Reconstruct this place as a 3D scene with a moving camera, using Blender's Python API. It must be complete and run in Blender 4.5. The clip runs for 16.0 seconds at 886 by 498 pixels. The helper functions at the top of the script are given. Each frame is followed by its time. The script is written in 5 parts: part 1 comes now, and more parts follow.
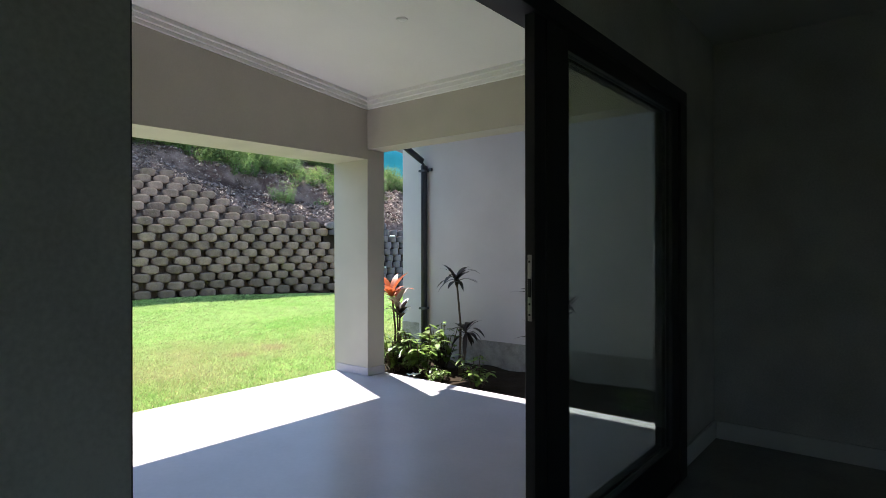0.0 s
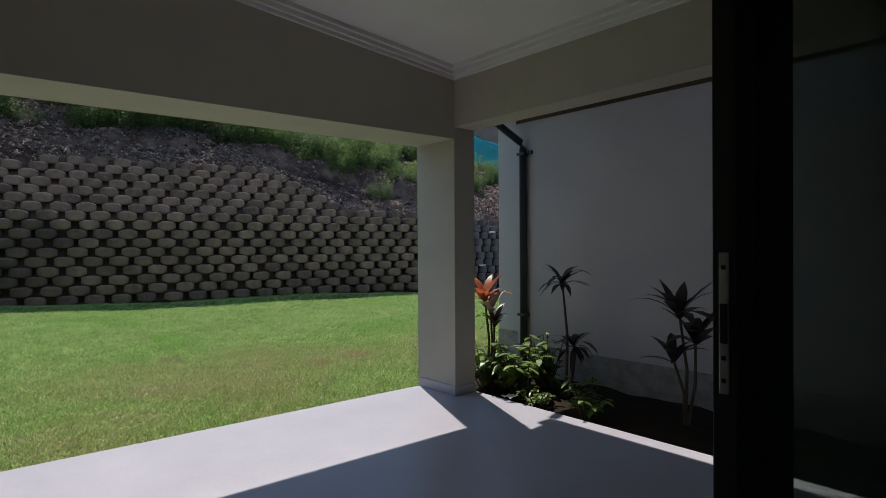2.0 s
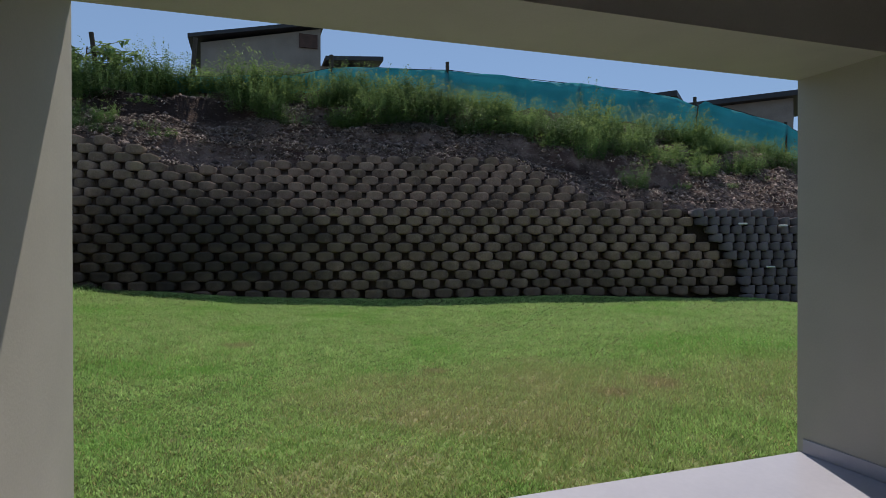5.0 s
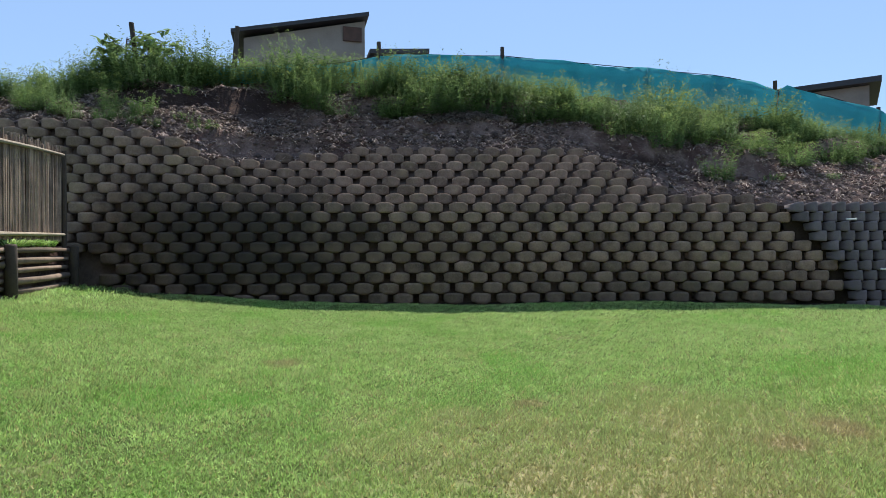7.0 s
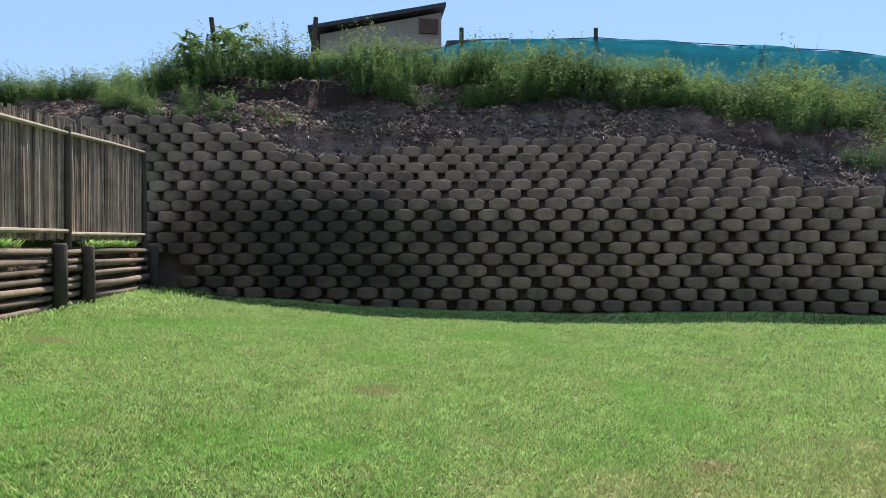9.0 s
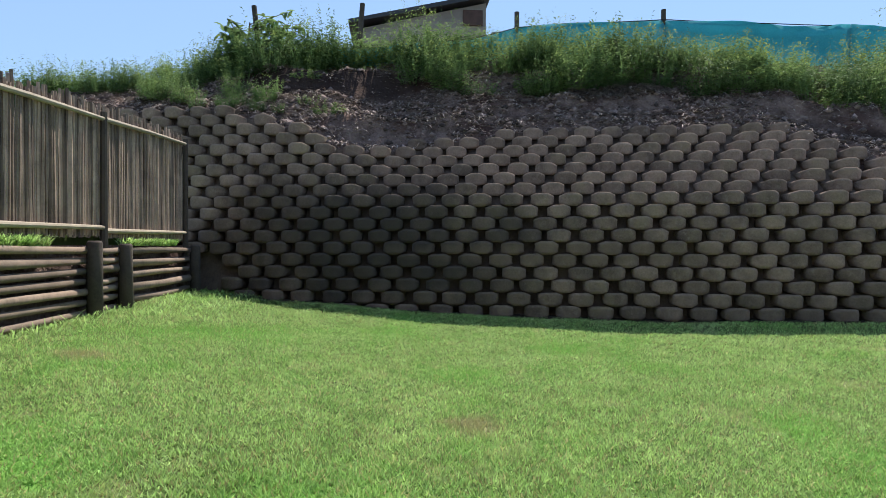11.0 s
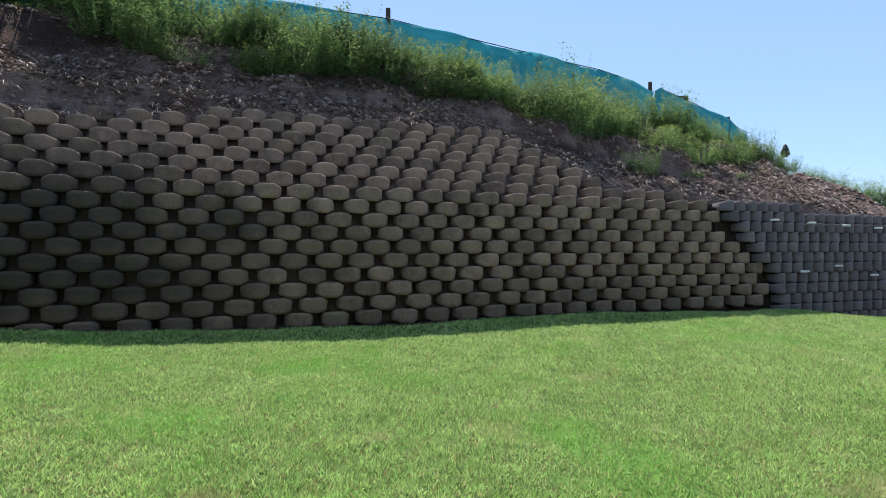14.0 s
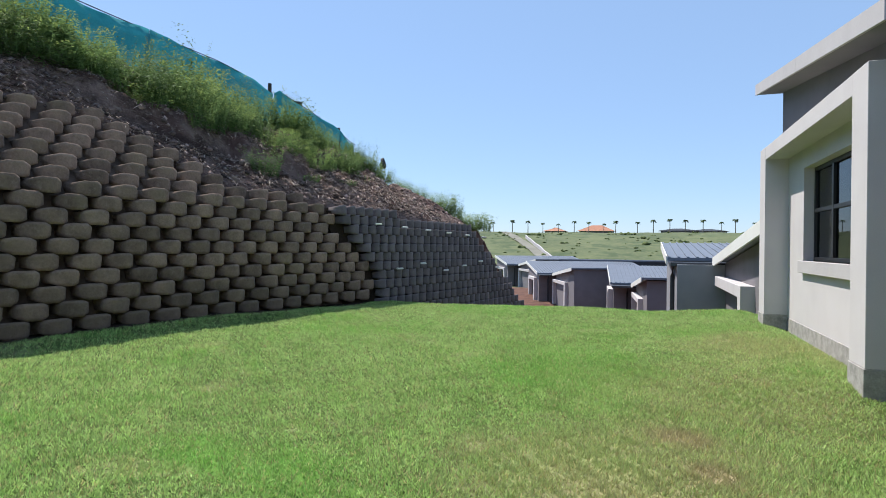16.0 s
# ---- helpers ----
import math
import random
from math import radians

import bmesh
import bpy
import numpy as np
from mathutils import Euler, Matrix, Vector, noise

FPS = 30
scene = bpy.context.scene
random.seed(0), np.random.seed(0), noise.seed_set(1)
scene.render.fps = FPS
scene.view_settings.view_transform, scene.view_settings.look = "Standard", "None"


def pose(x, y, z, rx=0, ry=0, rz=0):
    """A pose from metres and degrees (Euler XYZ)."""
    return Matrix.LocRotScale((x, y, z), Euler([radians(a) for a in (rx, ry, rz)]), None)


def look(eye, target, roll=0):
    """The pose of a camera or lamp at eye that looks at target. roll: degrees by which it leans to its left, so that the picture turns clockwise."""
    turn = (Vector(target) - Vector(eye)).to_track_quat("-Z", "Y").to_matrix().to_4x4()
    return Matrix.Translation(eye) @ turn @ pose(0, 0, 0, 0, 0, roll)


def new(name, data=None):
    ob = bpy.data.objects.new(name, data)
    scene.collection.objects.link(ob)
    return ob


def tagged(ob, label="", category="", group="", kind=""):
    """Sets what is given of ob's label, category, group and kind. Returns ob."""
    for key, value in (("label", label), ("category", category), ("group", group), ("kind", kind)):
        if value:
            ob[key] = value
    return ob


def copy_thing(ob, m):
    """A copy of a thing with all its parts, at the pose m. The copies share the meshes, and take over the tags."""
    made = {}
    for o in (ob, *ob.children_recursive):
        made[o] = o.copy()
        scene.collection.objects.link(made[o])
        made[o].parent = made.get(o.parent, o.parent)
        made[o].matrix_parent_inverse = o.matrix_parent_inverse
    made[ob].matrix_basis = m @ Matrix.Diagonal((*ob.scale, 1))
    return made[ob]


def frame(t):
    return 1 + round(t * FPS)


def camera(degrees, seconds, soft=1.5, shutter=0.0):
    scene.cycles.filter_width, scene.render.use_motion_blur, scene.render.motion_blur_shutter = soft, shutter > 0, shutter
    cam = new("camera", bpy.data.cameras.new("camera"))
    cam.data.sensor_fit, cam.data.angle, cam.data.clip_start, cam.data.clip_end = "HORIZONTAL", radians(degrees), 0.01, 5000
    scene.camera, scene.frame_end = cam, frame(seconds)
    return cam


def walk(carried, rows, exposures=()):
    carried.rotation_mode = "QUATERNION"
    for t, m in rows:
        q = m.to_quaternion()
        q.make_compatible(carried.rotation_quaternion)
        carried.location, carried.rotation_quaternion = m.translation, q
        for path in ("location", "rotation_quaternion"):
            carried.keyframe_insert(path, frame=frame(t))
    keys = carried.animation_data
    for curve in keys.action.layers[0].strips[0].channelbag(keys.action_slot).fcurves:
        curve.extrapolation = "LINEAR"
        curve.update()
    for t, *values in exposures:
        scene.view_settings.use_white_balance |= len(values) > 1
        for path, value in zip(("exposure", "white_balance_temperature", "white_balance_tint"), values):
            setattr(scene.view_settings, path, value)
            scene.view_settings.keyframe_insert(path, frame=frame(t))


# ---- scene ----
cam = camera(75.63, 16.0, soft=0.7)
ROWS = [
    (0, 0.029, -0.019, 1.424, -0.05, 0.11, 39.12),
    (0.5, -0.086, 0.236, 1.429, -0.09, 0.10, 39.74),
    (1, -0.246, 0.460, 1.426, -0.15, 0.14, 41.64),
    (1.5, -0.447, 0.654, 1.422, -0.24, 0.21, 44.77),
    (2, -0.627, 0.819, 1.414, -0.29, 0.31, 49.50),
    (2.5, -0.809, 0.920, 1.414, -0.25, 0.34, 57.31),
    (3, -1.049, 0.953, 1.404, -0.23, 0.35, 62.82),
    (3.5, -1.316, 0.962, 1.406, -0.20, 0.37, 65.81),
    (4, -1.667, 0.965, 1.366, -0.31, 0.36, 67.81),
    (4.5, -2.051, 0.993, 1.350, -0.31, 0.21, 69.72),
    (7, -3.755, 0.954, 1.327, -0.24, 0.18, 75.06),
    (7.5, -4.049, 0.949, 1.327, -0.24, 0.14, 76.51),
    (8, -4.333, 0.922, 1.330, -0.32, 0.15, 77.60),
    (8.5, -4.631, 0.854, 1.352, -0.41, 0.12, 79.25),
    (9, -4.914, 0.751, 1.380, -0.42, 0.10, 81.89),
    (9.5, -5.168, 0.615, 1.389, -0.40, 0.09, 84.06),
    (12, -6.427, 0.295, 1.306, -0.30, -0.01, 85.09),
    (12.5, -6.616, 0.331, 1.285, -0.17, -0.05, 82.03),
    (13, -6.781, 0.334, 1.276, -0.04, -0.10, 74.78),
    (13.5, -6.937, 0.363, 1.274, -0.06, -0.09, 65.12),
    (14, -7.039, 0.444, 1.315, -0.17, -0.07, 56.87),
    (14.5, -7.097, 0.510, 1.343, -0.24, -0.01, 48.98),
    (15, -7.143, 0.486, 1.345, -0.19, -0.10, 40.08),
    (15.5, -7.195, 0.443, 1.359, -0.23, -0.30, 29.61),
    (16, -7.203, 0.384, 1.360, -0.22, -0.54, 19.46),
]
EXPOSURES = [(0.0, 1.75), (0.5, 1.45), (1.0, 0.9), (1.5, 0.5), (2.0, 0.05), (2.5, -0.24), (3.0, -0.42), (3.5, -0.46), (4.5, -0.42), (7.0, 0.46), (9.5, 0.58), (13.5, 0.6), (15.0, 0.5), (16.0, 0.46)]
walk(cam, [(t, pose(x, y, z, 90 + pitch, roll, yaw)) for t, x, y, z, pitch, roll, yaw in ROWS], EXPOSURES)

# ---- light ----
SUN_TO = Vector((-0.55, 0.235, 1.0)).normalized()
world = bpy.data.worlds.new("sky")
scene.world = world
world.use_nodes = True
sky = world.node_tree.nodes.new("ShaderNodeTexSky")
sky.sky_type, sky.sun_disc = "NISHITA", False
sky.sun_elevation, sky.sun_rotation = radians(59.1), radians(293)
sky.air_density, sky.dust_density, sky.ozone_density = 1.0, 0.1, 3.5
tone = world.node_tree.nodes.new("ShaderNodeMix")
tone.data_type, tone.blend_type = "RGBA", "MULTIPLY"
tone.inputs["Factor"].default_value, tone.inputs["B"].default_value = 1.0, (0.92, 0.97, 1.08, 1)
world.node_tree.links.new(sky.outputs[0], tone.inputs["A"])
haze = world.node_tree.nodes.new("ShaderNodeMix")
haze.data_type = "RGBA"
haze.inputs["Factor"].default_value, haze.inputs["B"].default_value = 0.55, (2.6, 3.85, 5.75, 1)
world.node_tree.links.new(tone.outputs["Result"], haze.inputs["A"])
world.node_tree.links.new(haze.outputs["Result"], world.node_tree.nodes["Background"].inputs[0])
world.node_tree.nodes["Background"].inputs[1].default_value = 0.12
lamp = bpy.data.lights.new("sun", "SUN")
lamp.energy, lamp.angle, lamp.color = 4.6, radians(0.53), (1.0, 0.95, 0.87)
new("sun", lamp).matrix_world = look(SUN_TO * 60, (0, 0, 0))


# ---- materials ----
def material(name, base, rough=0.8, dark=None, scale=6.0, fine=60.0, bump=0.2, metal=0.0, amount=0.5, island=0.0, obj=0.0, spec=0.5, thin=0.0):
    """Two-scale noise between two colours, with bump and an optional tone per piece."""
    mat = bpy.data.materials.new(name)
    mat.use_nodes = True
    nt = mat.node_tree
    n, link = nt.nodes, nt.links.new
    bsdf = n["Principled BSDF"]
    bsdf.inputs["Roughness"].default_value = rough
    bsdf.inputs["Metallic"].default_value = metal
    bsdf.inputs["Specular IOR Level"].default_value = spec
    geo = n.new("ShaderNodeNewGeometry")
    big, small = n.new("ShaderNodeTexNoise"), n.new("ShaderNodeTexNoise")
    big.inputs["Scale"].default_value, big.inputs["Detail"].default_value = scale, 5
    small.inputs["Scale"].default_value, small.inputs["Detail"].default_value = fine, 4
    for t in (big, small):
        link(geo.outputs["Position"], t.inputs["Vector"])
    add = n.new("ShaderNodeMath")
    add.operation = "MULTIPLY_ADD"
    link(small.outputs["Fac"], add.inputs[0])
    add.inputs[1].default_value = 0.5
    link(big.outputs["Fac"], add.inputs[2])
    ramp = n.new("ShaderNodeMapRange")
    link(add.outputs[0], ramp.inputs["Value"])
    ramp.inputs["From Min"].default_value, ramp.inputs["From Max"].default_value = 0.75 - 0.3 * amount - 0.1, 0.75 + 0.3 * amount
    mix = n.new("ShaderNodeMix")
    mix.data_type = "RGBA"
    link(ramp.outputs[0], mix.inputs["Factor"])
    dk = dark or tuple(c * 0.7 for c in base)
    mix.inputs["A"].default_value, mix.inputs["B"].default_value = (*dk, 1), (*base, 1)
    out = mix.outputs["Result"]
    if island or obj:
        rnd = geo.outputs["Random Per Island"] if island else n.new("ShaderNodeObjectInfo").outputs["Random"]
        rr = n.new("ShaderNodeMapRange")
        link(rnd, rr.inputs["Value"])
        rr.inputs["To Min"].default_value, rr.inputs["To Max"].default_value = 1 - (island or obj), 1 + (island or obj)
        hsv = n.new("ShaderNodeHueSaturation")
        link(rr.outputs[0], hsv.inputs["Value"])
        link(out, hsv.inputs["Color"])
        out = hsv.outputs[0]
    link(out, bsdf.inputs["Base Color"])
    if thin:
        tl, mx = n.new("ShaderNodeBsdfTranslucent"), n.new("ShaderNodeMixShader")
        tl.name, mx.inputs[0].default_value = "through", thin
        link(out, tl.inputs[0])
        link(bsdf.outputs[0], mx.inputs[1])
        link(tl.outputs[0], mx.inputs[2])
        link(mx.outputs[0], n["Material Output"].inputs[0])
    if bump:
        bp = n.new("ShaderNodeBump")
        bp.inputs["Strength"].default_value, bp.inputs["Distance"].default_value = bump, 0.01
        link(add.outputs[0], bp.inputs["Height"])
        link(bp.outputs[0], bsdf.inputs["Normal"])
    return mat


def blend_in(mat, colour, centre, size, edge=0.25, warp=0.5, strength=1.0):
    """A patch of another colour (stain, damp, wear, painted shade) with a ragged outline, in world metres."""
    nt = mat.node_tree
    n, link = nt.nodes, nt.links.new
    bsdf = n["Principled BSDF"]
    old = bsdf.inputs["Base Color"].links[0].from_socket
    geo, noi = n.new("ShaderNodeNewGeometry"), n.new("ShaderNodeTexNoise")
    noi.inputs["Scale"].default_value, noi.inputs["Detail"].default_value = 1.3 / max(0.3, min(size)), 6
    link(geo.outputs["Position"], noi.inputs["Vector"])
    sub, div, ln = n.new("ShaderNodeVectorMath"), n.new("ShaderNodeVectorMath"), n.new("ShaderNodeVectorMath")
    sub.operation, div.operation, ln.operation = "SUBTRACT", "DIVIDE", "LENGTH"
    link(geo.outputs["Position"], sub.inputs[0])
    sub.inputs[1].default_value = centre
    link(sub.outputs[0], div.inputs[0])
    div.inputs[1].default_value = size
    link(div.outputs[0], ln.inputs[0])
    mad = n.new("ShaderNodeMath")
    mad.operation = "MULTIPLY_ADD"
    link(noi.outputs["Fac"], mad.inputs[0])
    mad.inputs[1].default_value = -2 * warp
    link(ln.outputs["Value"], mad.inputs[2])
    rng = n.new("ShaderNodeMapRange")
    link(mad.outputs[0], rng.inputs["Value"])
    rng.inputs["From Min"].default_value, rng.inputs["From Max"].default_value = 1 - warp - edge, 1 - warp + edge
    rng.inputs["To Min"].default_value, rng.inputs["To Max"].default_value = strength, 0.0
    mix = n.new("ShaderNodeMix")
    mix.data_type = "RGBA"
    link(rng.outputs[0], mix.inputs["Factor"])
    link(old, mix.inputs["A"])
    mix.inputs["B"].default_value = (*colour, 1)
    link(mix.outputs["Result"], bsdf.inputs["Base Color"])
    if "through" in n:
        link(mix.outputs["Result"], n["through"].inputs[0])


def mottle(mat, colour, scale, low, high, strength):
    """Irregular patches of another tone all over a surface, at one size."""
    n, link = mat.node_tree.nodes, mat.node_tree.links.new
    bsdf = n["Principled BSDF"]
    old = bsdf.inputs["Base Color"].links[0].from_socket
    geo, noi, rng, mix = n.new("ShaderNodeNewGeometry"), n.new("ShaderNodeTexNoise"), n.new("ShaderNodeMapRange"), n.new("ShaderNodeMix")
    noi.inputs["Scale"].default_value, noi.inputs["Detail"].default_value, noi.inputs["Roughness"].default_value = scale, 6, 0.62
    link(geo.outputs["Position"], noi.inputs["Vector"])
    link(noi.outputs["Fac"], rng.inputs["Value"])
    rng.inputs["From Min"].default_value, rng.inputs["From Max"].default_value, rng.inputs["To Max"].default_value = low, high, strength
    mix.data_type = "RGBA"
    link(rng.outputs[0], mix.inputs["Factor"])
    link(old, mix.inputs["A"])
    mix.inputs["B"].default_value = (*colour, 1)
    link(mix.outputs["Result"], bsdf.inputs["Base Color"])
    if "through" in n:
        link(mix.outputs["Result"], n["through"].inputs[0])


def glass(name, tint=(1, 1, 1), rough=0.0):
    """Thin pane: clear with a Fresnel gloss."""
    mat = bpy.data.materials.new(name)
    mat.use_nodes = True
    n, link = mat.node_tree.nodes, mat.node_tree.links.new
    n.remove(n["Principled BSDF"])
    tr, gl, fr, mx = n.new("ShaderNodeBsdfTransparent"), n.new("ShaderNodeBsdfGlossy"), n.new("ShaderNodeLayerWeight"), n.new("ShaderNodeMixShader")
    pw, sc = n.new("ShaderNodeMath"), n.new("ShaderNodeMath")
    pw.operation, sc.operation = "POWER", "MULTIPLY_ADD"
    pw.inputs[1].default_value, sc.inputs[1].default_value, sc.inputs[2].default_value = 5.0, 0.9, 0.035
    tr.inputs[0].default_value = (*tint, 1)
    gl.inputs["Roughness"].default_value = rough
    link(fr.outputs["Facing"], pw.inputs[0])
    link(pw.outputs[0], sc.inputs[0])
    link(sc.outputs[0], mx.inputs[0])
    link(tr.outputs[0], mx.inputs[1])
    link(gl.outputs[0], mx.inputs[2])
    link(mx.outputs[0], n["Material Output"].inputs[0])
    return mat


M_PLASTER = material("warm grey plaster", (0.50, 0.465, 0.40), 0.85, (0.45, 0.42, 0.36), 2.5, 90, 0.12)
M_WING = material("pale grey wall paint", (0.575, 0.54, 0.55), 0.85, (0.525, 0.49, 0.50), 2.0, 90, 0.15)
# house wall grey; under the wing's eaves it stands for shade
M_DARKGREY = material("dark grey wall paint and eaves shade", (0.205, 0.188, 0.205), 0.85, (0.175, 0.16, 0.175), 2.0, 80, 0.12)
M_BLUEGREY = material("blue grey wall paint", (0.255, 0.26, 0.285), 0.85, (0.22, 0.225, 0.25), 2.0, 80, 0.12)
M_PLINTH = material("raw cement plinth", (0.38, 0.36, 0.34), 0.95, (0.22, 0.21, 0.20), 9.0, 70, 0.6)
mottle(M_PLINTH, (0.55, 0.53, 0.51), 24, 0.54, 0.68, 0.3)
M_CEIL = material("white ceiling paint", (0.80, 0.79, 0.76), 0.9, (0.77, 0.76, 0.73), 2.0, 60, 0.05)
M_SCREED = material("polished grey screed", (0.49, 0.465, 0.52), 0.33, (0.41, 0.39, 0.445), 2.2, 28, 0.04, amount=0.8)
M_ROOM = material("grey room paint", (0.67, 0.65, 0.61), 0.85, None, 2.0, 80, 0.1)
M_ROOMFLOOR = material("dark room floor", (0.30, 0.29, 0.27), 0.45, None, 3.0, 40, 0.05)
M_WHITE = material("white painted trim", (0.75, 0.74, 0.71), 0.6, (0.70, 0.69, 0.66), 3.0, 60, 0.05)
M_FRAME = material("black aluminium frame", (0.018, 0.018, 0.02), 0.45, (0.014, 0.014, 0.015), 8, 120, 0.03)
M_STEEL = material("brushed steel", (0.55, 0.55, 0.54), 0.35, None, 20, 200, 0.05, metal=1.0)
M_PIPE = material("charcoal pvc pipe", (0.05, 0.055, 0.065), 0.45, None, 8, 80, 0.03)
M_LENS = material("frosted lamp lens", (0.8, 0.8, 0.78), 0.3, None, 8, 80, 0.0)
M_FASCIA = material("pale fascia board", (0.50, 0.47, 0.48), 0.7, (0.45, 0.42, 0.43), 3, 60, 0.08)
M_ROOF = material("blue grey roof sheet", (0.17, 0.19, 0.23), 0.5, (0.14, 0.155, 0.19), 2, 40, 0.05)
M_DARKROOF = material("dark roof sheet", (0.035, 0.035, 0.04), 0.6, None, 2, 40, 0.05)
M_TILE = material("terracotta roof", (0.45, 0.20, 0.12), 0.8, None, 2, 40, 0.1)
M_BLOCK = material("weathered concrete block", (0.29, 0.196, 0.138), 0.95, (0.112, 0.073, 0.05), 4.0, 30, 1.0, amount=0.9, obj=0.30)
M_BLOCKS = material("weathered concrete blocks", (0.29, 0.196, 0.138), 0.95, (0.112, 0.073, 0.05), 4.0, 30, 1.0, amount=0.9, island=0.30)
M_BLOCK2 = material("blue grey concrete block", (0.185, 0.152, 0.15), 0.95, (0.11, 0.09, 0.09), 3.0, 55, 0.6, amount=0.8, island=0.15)
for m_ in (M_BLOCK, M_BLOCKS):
    mottle(m_, (0.25, 0.185, 0.10), 1.3, 0.55, 0.68, 0.45)
    mottle(m_, (0.33, 0.25, 0.195), 14.0, 0.54, 0.70, 0.35)
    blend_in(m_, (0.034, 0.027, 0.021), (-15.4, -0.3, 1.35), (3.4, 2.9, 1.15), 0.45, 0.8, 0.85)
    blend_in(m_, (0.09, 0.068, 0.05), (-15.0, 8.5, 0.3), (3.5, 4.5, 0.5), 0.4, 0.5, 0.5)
    blend_in(m_, (0.17, 0.115, 0.075), (-14.8, 3.4, 1.25), (1.5, 2.6, 0.16), 0.35, 0.45, 0.6)
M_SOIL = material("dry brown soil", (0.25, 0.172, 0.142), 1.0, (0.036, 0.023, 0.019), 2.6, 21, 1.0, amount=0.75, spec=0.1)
M_SOIL.node_tree.nodes["Bump"].inputs["Distance"].default_value = 0.07
mottle(M_SOIL, (0.085, 0.045, 0.038), 1.1, 0.50, 0.62, 0.7)
mottle(M_SOIL, (0.30, 0.235, 0.195), 7.0, 0.58, 0.70, 0.6)
# shade painted dark into the soil: overhung hollow, then the cut near y 9
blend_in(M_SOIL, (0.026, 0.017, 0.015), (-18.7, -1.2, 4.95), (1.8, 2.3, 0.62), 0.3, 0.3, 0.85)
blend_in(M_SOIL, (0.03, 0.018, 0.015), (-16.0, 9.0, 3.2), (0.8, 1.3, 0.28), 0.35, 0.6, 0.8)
# dark tone for real bed soil and for the painted shade at the wall's foot
M_DARKSOIL_SHADE = material("damp dark soil and foot shade", (0.040, 0.028, 0.019), 1.0, (0.02, 0.014, 0.010), 5, 30, 0.8, spec=0.1)
M_FILL = material("brown soil fill", (0.16, 0.112, 0.083), 1.0, (0.085, 0.058, 0.043), 4, 26, 1.0)
M_REDSOIL = material("red earth", (0.15, 0.07, 0.048), 1.0, (0.06, 0.03, 0.022), 1.6, 7, 0.8)
M_CLOD = material("soil clods", (0.30, 0.215, 0.18), 1.0, (0.06, 0.038, 0.032), 6, 40, 0.6, island=0.7)
M_STRAW = material("dry stalks", (0.44, 0.365, 0.31), 0.95, (0.16, 0.125, 0.105), 8, 40, 0.0, island=0.5, spec=0.1)
M_TURF = material("mown turf", (0.115, 0.165, 0.045), 0.95, (0.035, 0.058, 0.016), 2.0, 38, 0.8, amount=0.8, spec=0.1)
M_BLADE = material("grass blades", (0.50, 0.645, 0.25), 0.7, (0.24, 0.41, 0.105), 3.5, 15, 0.0, amount=0.9, island=0.6, spec=0.2, thin=0.45)
M_DRYBLADE = material("dry grass blades", (0.60, 0.54, 0.27), 0.8, (0.36, 0.30, 0.14), 0.9, 12, 0.0, island=0.5, spec=0.2, thin=0.4)
M_VELD = material("rough green hillside", (0.15, 0.17, 0.075), 1.0, (0.06, 0.085, 0.035), 0.07, 0.9, 0.3, amount=1.0)
mottle(M_VELD, (0.045, 0.075, 0.028), 0.16, 0.48, 0.60, 0.75)
mottle(M_VELD, (0.20, 0.19, 0.10), 0.5, 0.54, 0.68, 0.5)
M_LEAF = material("weed leaves", (0.25, 0.35, 0.125), 0.7, (0.095, 0.16, 0.056), 0.7, 9, 0.0, amount=0.9, island=0.5, spec=0.2, thin=0.42)
mottle(M_LEAF, (0.055, 0.105, 0.04), 0.9, 0.48, 0.60, 0.65)
M_SCRUB = material("hillside scrub", (0.125, 0.15, 0.06), 0.9, (0.065, 0.09, 0.035), 0.5, 4, 0.0, amount=0.9, island=0.3, spec=0.1)
M_YELLOW = material("yellow flowering weed", (0.31, 0.38, 0.12), 0.75, (0.18, 0.26, 0.075), 1.5, 9, 0.0, amount=0.9, island=0.4, spec=0.2, thin=0.45)
M_GREENLEAF = material("glossy green leaves", (0.20, 0.30, 0.06), 0.4, (0.10, 0.17, 0.03), 6, 30, 0.0, island=0.35, thin=0.35)
M_DARKLEAF = material("dark purple leaves", (0.045, 0.030, 0.030), 0.45, (0.03, 0.022, 0.02), 6, 30, 0.0, island=0.3)
M_REDLEAF = material("red orange leaves", (0.50, 0.13, 0.045), 0.45, (0.26, 0.07, 0.04), 6, 30, 0.0, island=0.4, thin=0.4)
M_PINKLEAF = material("pale pink leaves", (0.60, 0.48, 0.44), 0.45, None, 6, 30, 0.0, island=0.2)
M_STEM = material("plant stems", (0.12, 0.085, 0.055), 0.9, None, 10, 60, 0.2)
M_WOOD = material("weathered fence lath", (0.37, 0.265, 0.195), 0.9, (0.14, 0.095, 0.07), 5, 45, 0.4, amount=0.9, obj=0.55)
M_RAIL = material("pale debarked pole", (0.40, 0.33, 0.24), 0.85, (0.28, 0.22, 0.16), 5, 45, 0.3, obj=0.1)
M_LOG = material("brown treated log", (0.30, 0.215, 0.155), 0.9, (0.13, 0.09, 0.065), 4, 35, 0.5, amount=0.9, obj=0.35)
M_POST = material("dark tarred post", (0.075, 0.055, 0.042), 0.9, (0.045, 0.033, 0.026), 5, 40, 0.4, obj=0.2)
M_NET = material("teal shade net", (0.085, 0.42, 0.47), 0.9, (0.05, 0.30, 0.35), 0.9, 25, 0.15, thin=0.5)
M_TIMBER = material("brown stained timber", (0.10, 0.055, 0.04), 0.8, (0.06, 0.035, 0.026), 4, 60, 0.2)
